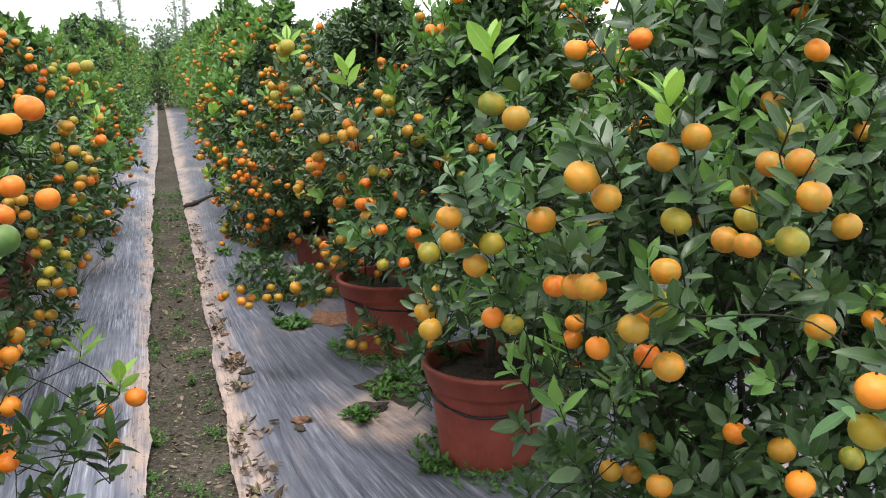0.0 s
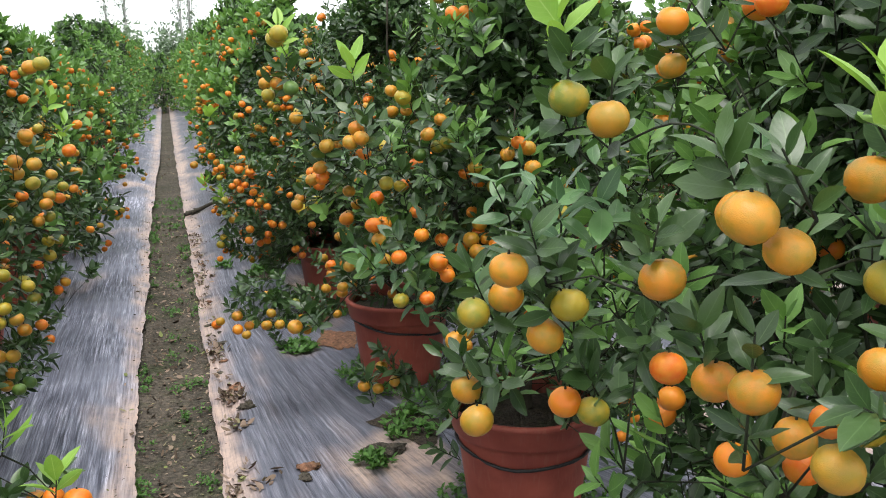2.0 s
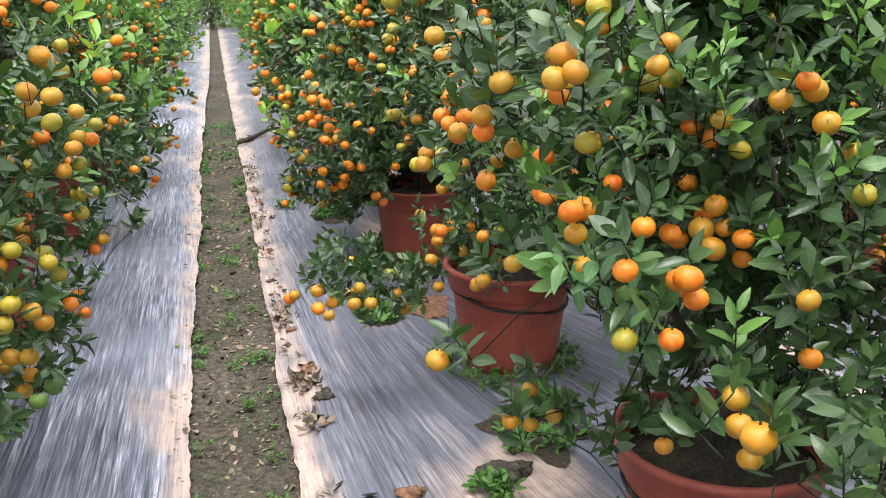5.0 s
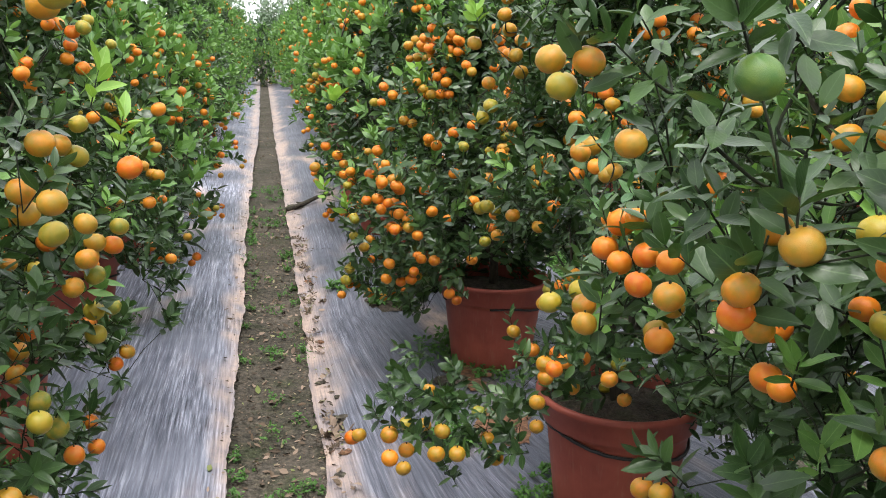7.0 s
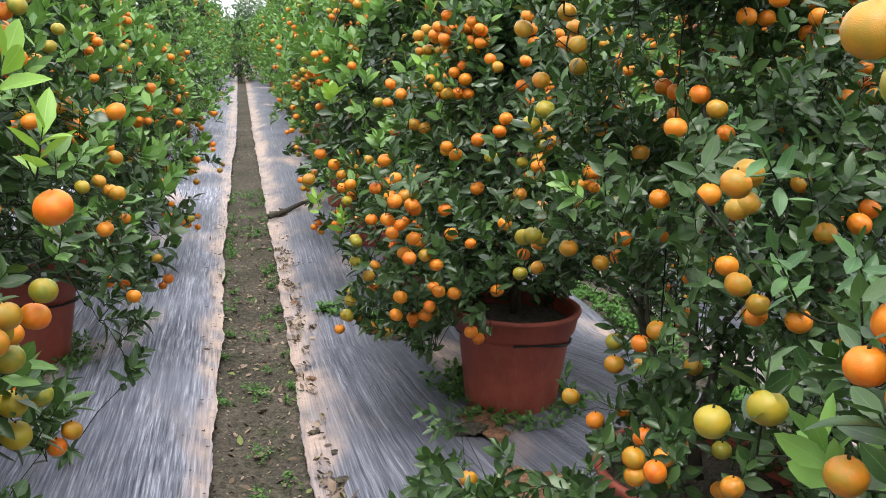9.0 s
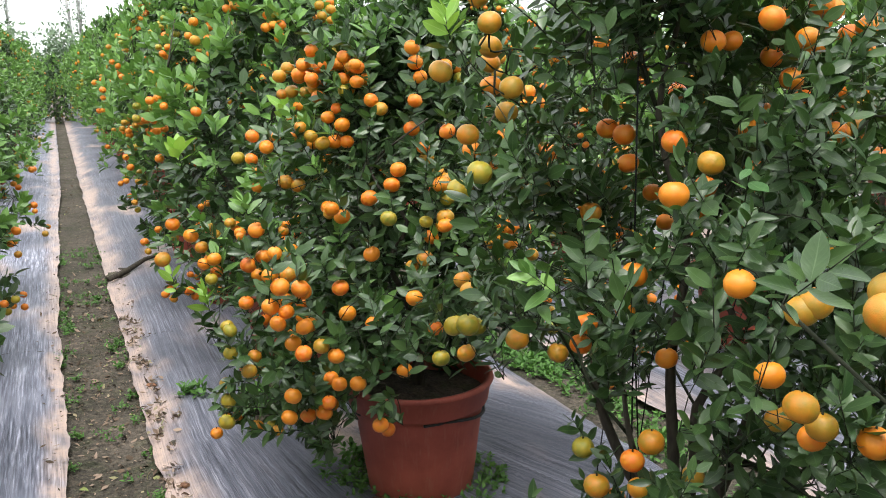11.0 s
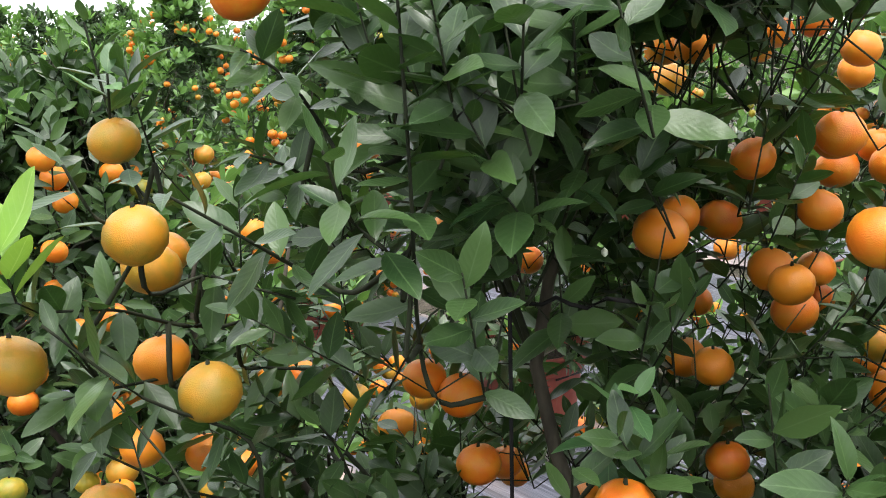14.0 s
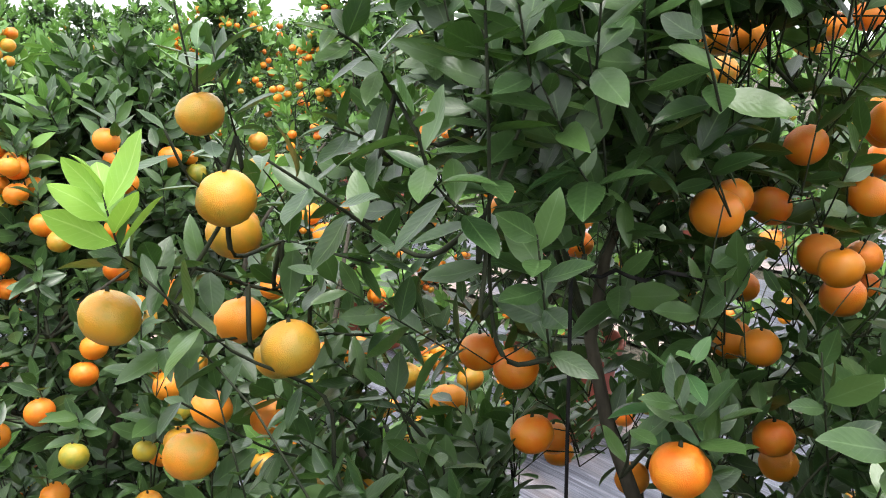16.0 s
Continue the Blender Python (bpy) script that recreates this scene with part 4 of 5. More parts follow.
TA_0 = [(0.67, 2.46, 1.35, "y"), (0.67, 2.42, 1.33, "y"), (0.65, 2.44, 1.32, "y"), (0.72, 2.58, 1.28, "o"), (0.63, 2.59, 1.30, "y"), (0.68, 2.70, 1.29, "y"), (0.94, 2.64, 1.35, "y"), (0.88, 2.57, 1.32, "y"), (0.97, 2.75, 1.27, "g"), (0.92, 2.75, 1.25, "d"), (1.01, 2.58, 1.23, "y"), (1.06, 2.68, 1.18, "o"), (1.03, 2.70, 1.20, "o"), (1.08, 2.47, 1.30, "o"), (0.63, 2.67, 1.24, "y"), (0.64, 2.82, 1.19, "y"), (0.64, 2.69, 1.21, "o"), (0.70, 2.93, 1.20, "o"), (0.73, 2.78, 1.16, "y"), (0.66, 3.09, 1.10, "y"), (0.64, 3.04, 1.09, "y"), (0.62, 2.90, 1.35, "y"), (0.86, 2.74, 1.17, "g"), (0.75, 2.59, 1.09, "y"), (0.74, 2.54, 1.07, "y"), (0.71, 2.72, 0.97, "y"), (0.74, 2.38, 1.06, "o"), (0.79, 2.46, 0.99, "d"), (0.88, 2.45, 1.00, "o"), (0.74, 2.37, 0.96, "g")]
TA_1 = [(0.79, 2.33, 0.97, "o"), (0.76, 3.01, 0.84, "y"), (0.78, 3.10, 0.80, "y"), (0.79, 2.91, 0.56, "y"), (0.83, 2.90, 0.55, "y"), (0.88, 2.89, 0.57, "y"), (0.87, 3.00, 0.58, "y"), (0.84, 2.51, 1.08, "o"), (0.90, 2.53, 1.06, "o"), (1.08, 2.77, 1.08, "o"), (1.06, 2.68, 1.04, "o"), (1.06, 2.56, 1.03, "o"), (1.09, 2.60, 0.98, "o"), (0.90, 2.73, 1.10, "o"), (0.86, 2.27, 0.90, "y"), (0.84, 2.23, 0.88, "y"), (0.87, 2.24, 0.82, "y"), (1.02, 2.34, 1.00, "y"), (1.08, 2.39, 0.88, "o"), (0.97, 2.61, 0.63, "y")]
TA_2 = [(0.56, 3.01, 1.44, "y"), (0.58, 2.94, 1.44, "y"), (0.56, 2.97, 1.41, "g"), (0.71, 3.09, 1.16, "o"), (0.70, 3.01, 1.15, "o"), (0.73, 3.05, 1.18, "o"), (0.71, 3.14, 1.17, "o"), (0.54, 2.54, 1.44, "d"), (1.01, 2.68, 1.00, "o"), (0.84, 2.40, 1.03, "o"), (0.78, 2.60, 1.20, "g"), (0.54, 2.62, 0.85, "y"), (0.70, 2.55, 1.34, "y")]
TB_0 = [(1.05, 4.42, 1.68, "o"), (1.02, 4.57, 1.58, "y"), (0.97, 4.44, 1.53, "y"), (1.01, 4.51, 1.42, "o"), (1.27, 4.51, 1.33, "o"), (1.28, 4.47, 1.32, "o"), (1.32, 4.28, 1.49, "o"), (1.39, 4.31, 1.49, "o"), (1.52, 4.29, 1.42, "o"), (1.48, 4.25, 1.42, "o"), (1.53, 4.27, 1.38, "o"), (1.48, 4.29, 1.53, "o"), (1.58, 4.26, 1.54, "o"), (1.26, 4.09, 1.52, "o"), (1.53, 4.25, 1.48, "o"), (1.50, 4.37, 1.32, "o"), (1.47, 4.32, 1.33, "o"), (1.72, 4.35, 1.65, "o"), (1.69, 4.38, 1.64, "o"), (1.65, 4.27, 1.62, "o"), (1.58, 4.45, 1.63, "o"), (1.67, 4.50, 1.59, "y"), (1.60, 4.42, 1.35, "o"), (1.51, 4.59, 1.39, "o"), (0.93, 4.49, 1.24, "g"), (0.90, 4.49, 1.45, "y"), (1.02, 4.44, 0.96, "y"), (1.01, 4.51, 1.49, "y"), (1.08, 4.89, 0.78, "g"), (1.08, 4.76, 0.83, "y")]
TB_1 = [(1.09, 4.79, 0.99, "y"), (1.03, 4.03, 1.28, "o"), (1.19, 4.22, 1.33, "o"), (1.26, 4.43, 1.27, "o"), (1.19, 4.45, 1.18, "y"), (1.13, 4.24, 1.11, "o"), (1.22, 4.38, 1.00, "o"), (1.11, 4.35, 1.00, "o"), (1.12, 4.38, 0.95, "o"), (1.30, 4.27, 0.95, "o"), (1.28, 4.33, 0.91, "o"), (1.09, 4.41, 0.93, "y"), (1.00, 3.77, 1.18, "y"), (1.01, 3.76, 1.19, "y"), (1.29, 4.00, 1.18, "y"), (1.06, 3.87, 1.06, "o"), (1.03, 3.79, 1.05, "y"), (1.08, 3.80, 1.01, "y"), (1.10, 3.83, 0.98, "o"), (1.26, 3.88, 1.11, "y"), (1.03, 3.90, 1.18, "o"), (1.20, 3.98, 0.93, "y"), (1.10, 4.15, 0.85, "y"), (1.07, 4.16, 0.82, "o"), (1.07, 4.14, 0.78, "y"), (1.20, 4.16, 0.76, "y"), (1.05, 4.23, 0.75, "y"), (1.12, 4.37, 0.75, "g"), (0.72, 4.20, 0.53, "y"), (0.70, 3.98, 0.51, "y")]
TB_2 = [(0.74, 4.33, 0.37, "y"), (0.81, 4.03, 0.53, "g"), (0.67, 3.92, 0.48, "y"), (0.72, 3.91, 0.48, "y"), (0.69, 4.35, 0.37, "g"), (0.93, 3.90, 0.70, "y"), (0.91, 3.79, 0.73, "o"), (0.90, 3.86, 0.62, "y"), (1.04, 3.98, 0.60, "y"), (0.93, 3.89, 0.67, "y"), (1.02, 3.73, 0.72, "y"), (1.16, 3.97, 0.66, "g"), (1.23, 4.06, 0.52, "y"), (1.05, 4.30, 0.59, "o"), (1.00, 4.33, 0.64, "y"), (1.00, 4.11, 0.44, "y"), (1.17, 4.22, 0.40, "o"), (1.39, 4.62, 0.47, "o"), (1.33, 4.39, 0.42, "g")]
TB_3 = [(1.11, 4.69, 1.46, "y"), (1.22, 5.11, 1.29, "o"), (1.06, 4.54, 1.37, "y"), (1.05, 4.66, 1.29, "o"), (1.41, 4.81, 1.19, "y"), (1.52, 4.63, 1.10, "o"), (1.53, 4.35, 1.46, "o"), (1.66, 4.31, 1.39, "o"), (1.52, 4.23, 1.55, "o"), (1.70, 4.27, 1.52, "o"), (1.64, 4.23, 1.51, "o"), (1.39, 4.14, 1.49, "o"), (1.84, 4.48, 1.62, "y"), (1.56, 4.40, 1.63, "o"), (1.57, 4.79, 1.43, "o"), (1.76, 4.80, 1.36, "o"), (1.44, 5.08, 1.38, "o"), (1.45, 5.05, 1.35, "o"), (1.85, 4.78, 1.01, "o"), (1.43, 4.28, 1.26, "o"), (1.77, 4.29, 1.26, "o"), (1.97, 4.59, 1.32, "o"), (1.38, 5.10, 1.27, "o"), (1.59, 4.97, 1.50, "o"), (1.75, 4.85, 1.48, "o"), (1.76, 4.84, 1.52, "o"), (1.48, 4.48, 1.13, "o"), (1.26, 4.22, 1.25, "o"), (1.15, 4.09, 1.31, "y"), (1.40, 4.53, 1.19, "o")]
TB_4 = [(1.48, 4.30, 1.21, "o"), (0.93, 4.41, 1.28, "g"), (0.94, 4.47, 1.34, "y"), (1.51, 4.17, 1.33, "o"), (1.63, 4.23, 1.33, "y"), (1.83, 4.35, 1.59, "o"), (1.19, 5.09, 1.16, "o"), (1.52, 4.80, 1.16, "y"), (1.64, 4.71, 1.41, "o")]
TB_5 = [(1.00, 4.42, 1.42, "y"), (0.83, 3.53, 1.26, "y"), (0.86, 3.55, 1.27, "y")]
TC_0 = [(1.13, 5.59, 1.48, "o"), (1.16, 5.57, 1.45, "o"), (1.08, 5.73, 1.50, "o"), (1.04, 5.74, 1.43, "o"), (1.04, 5.62, 1.42, "o"), (1.23, 5.33, 1.50, "o"), (1.27, 5.40, 1.46, "o"), (1.28, 5.39, 1.42, "o"), (1.22, 5.30, 1.36, "o"), (1.15, 5.44, 1.36, "o"), (1.07, 5.58, 1.31, "o"), (1.08, 5.56, 1.24, "o"), (1.11, 5.54, 1.24, "o"), (1.06, 5.69, 1.23, "o"), (1.16, 5.29, 1.18, "o"), (1.14, 5.29, 1.14, "o"), (1.05, 5.23, 1.12, "o"), (1.06, 5.13, 1.08, "g"), (1.01, 5.44, 1.07, "o"), (0.80, 5.43, 1.03, "o"), (0.94, 5.60, 1.13, "y"), (0.97, 5.58, 1.12, "y"), (0.85, 5.78, 1.19, "g"), (0.90, 5.64, 1.23, "o"), (1.07, 5.28, 0.96, "o"), (1.22, 5.22, 1.00, "o"), (1.07, 5.01, 0.90, "o"), (0.91, 5.09, 0.93, "o"), (0.80, 5.06, 0.95, "o"), (0.82, 5.11, 0.84, "o")]
TC_1 = [(0.81, 5.18, 0.78, "o"), (0.79, 5.03, 0.80, "o"), (0.88, 5.06, 0.77, "o"), (0.75, 5.15, 0.89, "o"), (0.74, 5.02, 0.97, "o"), (0.82, 5.22, 0.95, "y"), (0.81, 5.41, 0.96, "o"), (0.97, 5.16, 0.65, "o"), (1.15, 5.27, 0.62, "o"), (0.72, 5.49, 0.68, "g"), (0.78, 5.46, 0.67, "y"), (0.74, 5.37, 0.66, "y"), (0.70, 5.47, 0.55, "g"), (0.67, 5.37, 0.53, "g"), (0.80, 5.22, 0.57, "o"), (0.87, 5.28, 0.54, "o"), (1.04, 5.19, 0.51, "o"), (1.09, 5.26, 0.46, "o"), (1.19, 5.07, 1.08, "y"), (1.24, 5.37, 1.28, "o"), (0.77, 5.42, 0.94, "o"), (0.72, 5.78, 0.93, "y"), (0.58, 5.62, 0.94, "y"), (0.65, 5.83, 1.00, "o")]
TC_2 = [(1.15, 5.68, 1.46, "o"), (1.14, 5.51, 1.45, "o"), (1.06, 5.67, 1.41, "o"), (1.06, 5.80, 1.42, "o"), (0.97, 5.30, 1.09, "o"), (0.82, 5.11, 0.93, "o"), (1.13, 5.92, 1.42, "o")]
LA_0 = [(-0.09, 1.53, 1.45, "o"), (-0.13, 1.59, 1.32, "o"), (-0.08, 1.64, 1.29, "o"), (-0.14, 1.77, 1.41, "o"), (-0.16, 1.74, 1.25, "o"), (-0.11, 1.16, 1.31, "d"), (-0.19, 1.85, 0.85, "o"), (-0.19, 1.74, 0.78, "o")]
LB_0 = [(-0.22, 2.23, 0.84, "o"), (-0.02, 2.27, 0.66, "o"), (-0.07, 2.45, 0.58, "y"), (-0.21, 1.95, 0.75, "o"), (-0.17, 3.17, 0.83, "g"), (-0.19, 3.17, 0.79, "g"), (-0.01, 3.10, 1.50, "g")]
LC_0 = [(-0.16, 3.35, 0.75, "y"), (-0.15, 3.44, 0.69, "y"), (-0.23, 3.45, 0.61, "y"), (-0.19, 3.44, 0.61, "y"), (-0.27, 3.58, 0.54, "y"), (-0.23, 3.55, 0.48, "y"), (-0.18, 3.41, 0.51, "d"), (-0.16, 3.53, 0.49, "d"), (-0.21, 3.55, 0.52, "y"), (-0.19, 3.39, 0.88, "g"), (-0.22, 3.39, 0.85, "y"), (-0.15, 3.60, 0.81, "g"), (-0.13, 3.82, 0.60, "o"), (-0.23, 3.41, 0.92, "y"), (-0.05, 3.28, 1.49, "y"), (-0.09, 3.43, 1.29, "y"), (-0.11, 3.75, 1.25, "y"), (-0.13, 3.47, 1.21, "y"), (-0.07, 3.37, 1.21, "y"), (-0.13, 3.50, 1.17, "y"), (-0.06, 3.77, 1.06, "y"), (-0.07, 3.72, 1.04, "y"), (-0.09, 3.86, 1.09, "d"), (-0.10, 3.74, 0.98, "y"), (-0.07, 3.83, 0.98, "g"), (-0.25, 3.97, 0.78, "y"), (-0.26, 4.13, 0.77, "o"), (-0.23, 3.83, 0.78, "y"), (-0.13, 3.48, 0.82, "g"), (-0.13, 3.64, 0.74, "g")]
LC_1 = [(-0.16, 4.32, 0.46, "o"), (-0.14, 4.25, 0.42, "o"), (-0.10, 4.42, 0.58, "o"), (-0.17, 4.48, 0.68, "o"), (-0.28, 4.38, 0.79, "o"), (-0.07, 4.43, 0.61, "y"), (-0.21, 4.16, 0.99, "y")]
LD_0 = [(-0.02, 4.87, 0.94, "o"), (-0.16, 4.78, 1.21, "o"), (0.02, 4.83, 1.23, "o"), (-0.24, 4.93, 1.37, "o"), (-0.21, 4.85, 1.45, "o")]
NEAR = [
    (1.37, 1.55, 3, 1.55, 0.74, 1250, 60, YELLOW, T0_0 + T0_1 + T0_2, 0.30, (0.05, 0.1, 1.5)),
    (1.322, 2.93, 5, 1.55, 0.72, 980, 190, MIXED, TA_0 + TA_1 + TA_2, 0.28, (0.14, 1.3, 1.46)),
    (1.345, 4.32, 7, 1.52, 0.70, 1040, 100, ORANGE, TB_0 + TB_1 + TB_2 + TB_3 + TB_4 + TB_5, 0.015, (0.66, 3.80, 1.6)),
    (1.38, 5.69, 9, 1.30, 0.80, 960, 320, ORANGE, TC_0 + TC_1 + TC_2, 0.17, (0.2, 3.05, 1.48)),
    (-0.90, 1.20, 10, 1.45, 0.62, 620, 60, ORANGE, LA_0, 0.16, (0.0, 0.0, 1.5)),
    (-0.80, 2.40, 11, 1.72, 0.64, 760, 130, MIXED, LB_0, 0.14, (0.05, 0.5, 1.5)),
    (-0.72, 3.80, 13, 1.55, 0.74, 860, 170, MIXED, LC_0 + LC_1, 0.12, (0.13, 2.0, 1.45)),
    (-0.60, 5.10, 15, 1.45, 0.78, 860, 280, ORANGE, LD_0, 0.14, (0.13, 2.3, 1.45)),
]
SPROUTS = {
    3: [(0.732, 1.012, 1.485), (0.66, 1.45, 1.56)],
    5: [(0.53, 2.61, 1.58), (0.66, 2.45, 1.50)],
    7: [(0.885, 4.44, 1.545)],
    9: [(0.73, 6.10, 1.20), (0.67, 6.05, 0.80), (0.76, 6.00, 0.74), (1.15, 6.30, 1.32)],
    10: [(-0.05, 1.92, 0.95), (0.02, 1.88, 0.88)],
    13: [(-0.03, 3.72, 1.39), (0.01, 3.69, 1.31)],
}
SPRAYS = {
    5: [(0.85, 2.87, 0.62, 0.06, 3)],
    7: [(0.66, 4.06, 0.57, 0.12, 21), (0.74, 4.00, 0.50, 0.08, 6), (0.93, 3.92, 0.70, 0.08, 5)],
    9: [(0.74, 5.58, 0.50, 0.06, 4), (0.86, 5.28, 0.64, 0.08, 5)],
    13: [(-0.24, 4.22, 0.52, 0.15, 16), (-0.27, 3.92, 0.46, 0.15, 14), (-0.20, 4.48, 0.66, 0.12, 9), (-0.30, 3.62, 0.55, 0.14, 12)],
    10: [(-0.12, 1.85, 0.82, 0.12, 10), (-0.2, 1.8, 0.65, 0.1, 7)],
}
# leafy twigs that stand out: from, to, leaves, tone
LEADERS = {
    3: [((0.844, 0.686, 1.114), (0.708, 0.637, 1.183), 8, "mid"), ((0.78, 1.22, 1.34), (0.741, 1.177, 1.45), 9, "mid"), ((0.94, 1.0, 1.33), (0.89, 0.923, 1.44), 9, "mid"), ((0.90, 1.05, 1.10), (0.824, 0.953, 1.19), 9, "mid"),
        ((0.86, 1.12, 1.36), (0.82, 1.05, 1.46), 9, "mid"), ((0.70, 1.40, 1.36), (0.62, 1.36, 1.44), 9, "mid"), ((1.04, 1.06, 1.36), (1.0, 0.98, 1.47), 9, "dark")] + [
        ((0.629, 1.387, 1.275), (0.587, 1.311, 1.353), 10, "mid"), ((0.685, 1.350, 1.296), (0.612, 1.294, 1.364), 10, "mid"), ((0.677, 1.613, 1.237), (0.616, 1.553, 1.341), 10, "mid"), ((0.718, 1.600, 1.285), (0.647, 1.539, 1.366), 10, "mid"), ((0.648, 1.606, 1.158), (0.593, 1.565, 1.234), 9, "mid")],
    5: [((0.74, 2.52, 0.98), (0.64, 2.41, 1.09), 10, "mid"), ((0.78, 2.50, 0.98), (0.70, 2.40, 1.09), 10, "mid"), ((0.86, 2.52, 0.98), (0.76, 2.42, 1.09), 10, "mid"),
        ((0.84, 2.46, 0.88), (0.745, 2.365, 0.98), 9, "mid"), ((1.06, 2.64, 1.20), (1.012, 2.579, 1.31), 9, "mid"), ((0.96, 2.70, 1.10), (0.887, 2.636, 1.21), 10, "dark"),
        ((0.80, 2.62, 1.30), (0.70, 2.52, 1.40), 10, "dark"), ((0.82, 2.54, 0.94), (0.739, 2.493, 1.04), 9, "mid")] + [
        ((0.639, 2.784, 1.319), (0.623, 2.711, 1.416), 12, "dark"),
        ((0.699, 2.710, 1.330), (0.664, 2.634, 1.412), 12, "dark"),
        ((0.671, 2.751, 1.260), (0.599, 2.716, 1.331), 12, "dark"),
        ((0.707, 2.716, 1.443), (0.646, 2.672, 1.497), 12, "dark"),
        ((0.728, 2.648, 1.324), (0.683, 2.592, 1.397), 11, "dark"),
        ((0.797, 2.727, 1.188), (0.715, 2.717, 1.243), 11, "dark"),
        ((0.690, 2.961, 1.434), (0.625, 2.916, 1.496), 10, "dark"),
        ((0.965, 2.592, 1.161), (0.858, 2.565, 1.238), 11, "dark"),
        ((0.862, 2.606, 1.163), (0.797, 2.582, 1.237), 11, "dark")],
    7: [((1.075, 4.29, 1.46), (1.045, 4.26, 1.70), 22, "dark"), ((1.06, 4.28, 1.51), (0.995, 4.265, 1.59), 11, "dark"), ((1.07, 4.29, 1.52), (1.127, 4.28, 1.645), 12, "dark"),
        ((1.22, 4.31, 1.48), (1.182, 4.235, 1.585), 12, "dark"), ((1.17, 4.34, 1.44), (1.125, 4.285, 1.52), 9, "dark"), ((1.25, 4.28, 1.32), (1.213, 4.226, 1.405), 11, "mid"),
        ((1.02, 4.41, 1.38), (0.90, 4.425, 1.49), 14, "dark"), ((1.08, 4.51, 1.27), (0.95, 4.50, 1.37), 12, "dark"), ((1.05, 4.37, 1.50), (0.955, 4.36, 1.565), 9, "dark"),
        ((1.06, 4.61, 1.50), (1.02, 4.60, 1.67), 11, "dark"), ((1.19, 4.46, 1.20), (1.13, 4.41, 1.30), 10, "dark"), ((1.07, 4.50, 1.22), (1.00, 4.46, 1.30), 10, "dark"),
        ((1.31, 4.21, 1.23), (1.34, 4.16, 1.33), 9, "dark"), ((1.24, 4.11, 1.18), (1.14, 4.0, 1.31), 11, "mid"), ((1.34, 4.09, 1.18), (1.266, 3.986, 1.31), 10, "mid"),
        ((1.18, 4.0, 1.08), (1.095, 3.89, 1.21), 11, "mid"), ((1.26, 4.10, 1.26), (1.194, 4.045, 1.37), 9, "dark"), ((1.20, 4.28, 1.30), (1.165, 4.245, 1.36), 7, "dark"),
        ((1.13, 4.36, 1.62), (1.10, 4.33, 1.74), 11, "dark"), ((1.23, 4.36, 1.60), (1.22, 4.31, 1.72), 11, "dark"), ((0.98, 4.46, 1.52), (0.93, 4.44, 1.58), 8, "dark")] + [
        ((0.861, 3.427, 1.126), (0.780, 3.379, 1.215), 10, "mid"), ((0.898, 3.343, 1.146), (0.819, 3.296, 1.230), 10, "mid"), ((0.932, 3.299, 1.094), (0.846, 3.266, 1.189), 11, "mid"), ((0.885, 3.497, 1.235), (0.800, 3.443, 1.316), 10, "mid"), ((0.945, 3.333, 1.259), (0.858, 3.283, 1.325), 10, "dark"),
        ((1.095, 4.408, 1.594), (1.035, 4.401, 1.643), 12, "dark"),
        ((1.122, 4.389, 1.617), (1.088, 4.364, 1.669), 12, "dark"),
        ((1.159, 4.358, 1.611), (1.149, 4.312, 1.663), 11, "dark"),
        ((1.101, 4.422, 1.544), (1.043, 4.416, 1.575), 11, "dark"),
        ((1.044, 4.592, 1.538), (1.011, 4.548, 1.631), 11, "mid"),
        ((1.032, 4.476, 1.485), (1.064, 4.406, 1.473), 11, "dark"),
        ((1.066, 4.491, 1.439), (1.092, 4.416, 1.487), 10, "dark"),
        ((1.013, 4.499, 1.450), (0.905, 4.463, 1.489), 15, "dark"),
        ((1.024, 4.502, 1.406), (0.919, 4.462, 1.428), 13, "dark"),
        ((1.106, 4.521, 1.384), (1.123, 4.439, 1.398), 9, "dark"),
        ((1.213, 4.300, 1.584), (1.179, 4.250, 1.645), 11, "dark"),
        ((1.452, 4.290, 1.585), (1.398, 4.287, 1.653), 10, "dark"),
        ((1.138, 4.454, 1.290), (1.098, 4.439, 1.358), 10, "dark"),
        ((1.177, 4.323, 1.505), (1.124, 4.301, 1.551), 10, "dark"),
        ((1.484, 4.239, 1.348), (1.467, 4.192, 1.404), 10, "mid")],
}
# bent limbs that leave the pot towards the path
BOUGHS = {3: [((1.36, 1.55, 0.42), (1.30, 1.53, 0.60), (1.234, 1.499, 0.727), (1.14, 1.475, 0.79), (1.063, 1.45, 0.832), (0.97, 1.38, 0.96), (0.92, 1.30, 1.10))]}
BUDS = {7: [(1.184, 4.417, 1.621), (1.280, 4.332, 1.638), (1.275, 4.314, 1.563), (1.281, 4.308, 1.559), (1.230, 4.347, 1.528), (1.197, 4.364, 1.484), (1.301, 4.279, 1.530), (1.357, 4.240, 1.573), (1.244, 4.304, 1.428), (1.269, 4.295, 1.481), (1.210, 4.234, 1.358), (1.086, 4.327, 1.294)]}
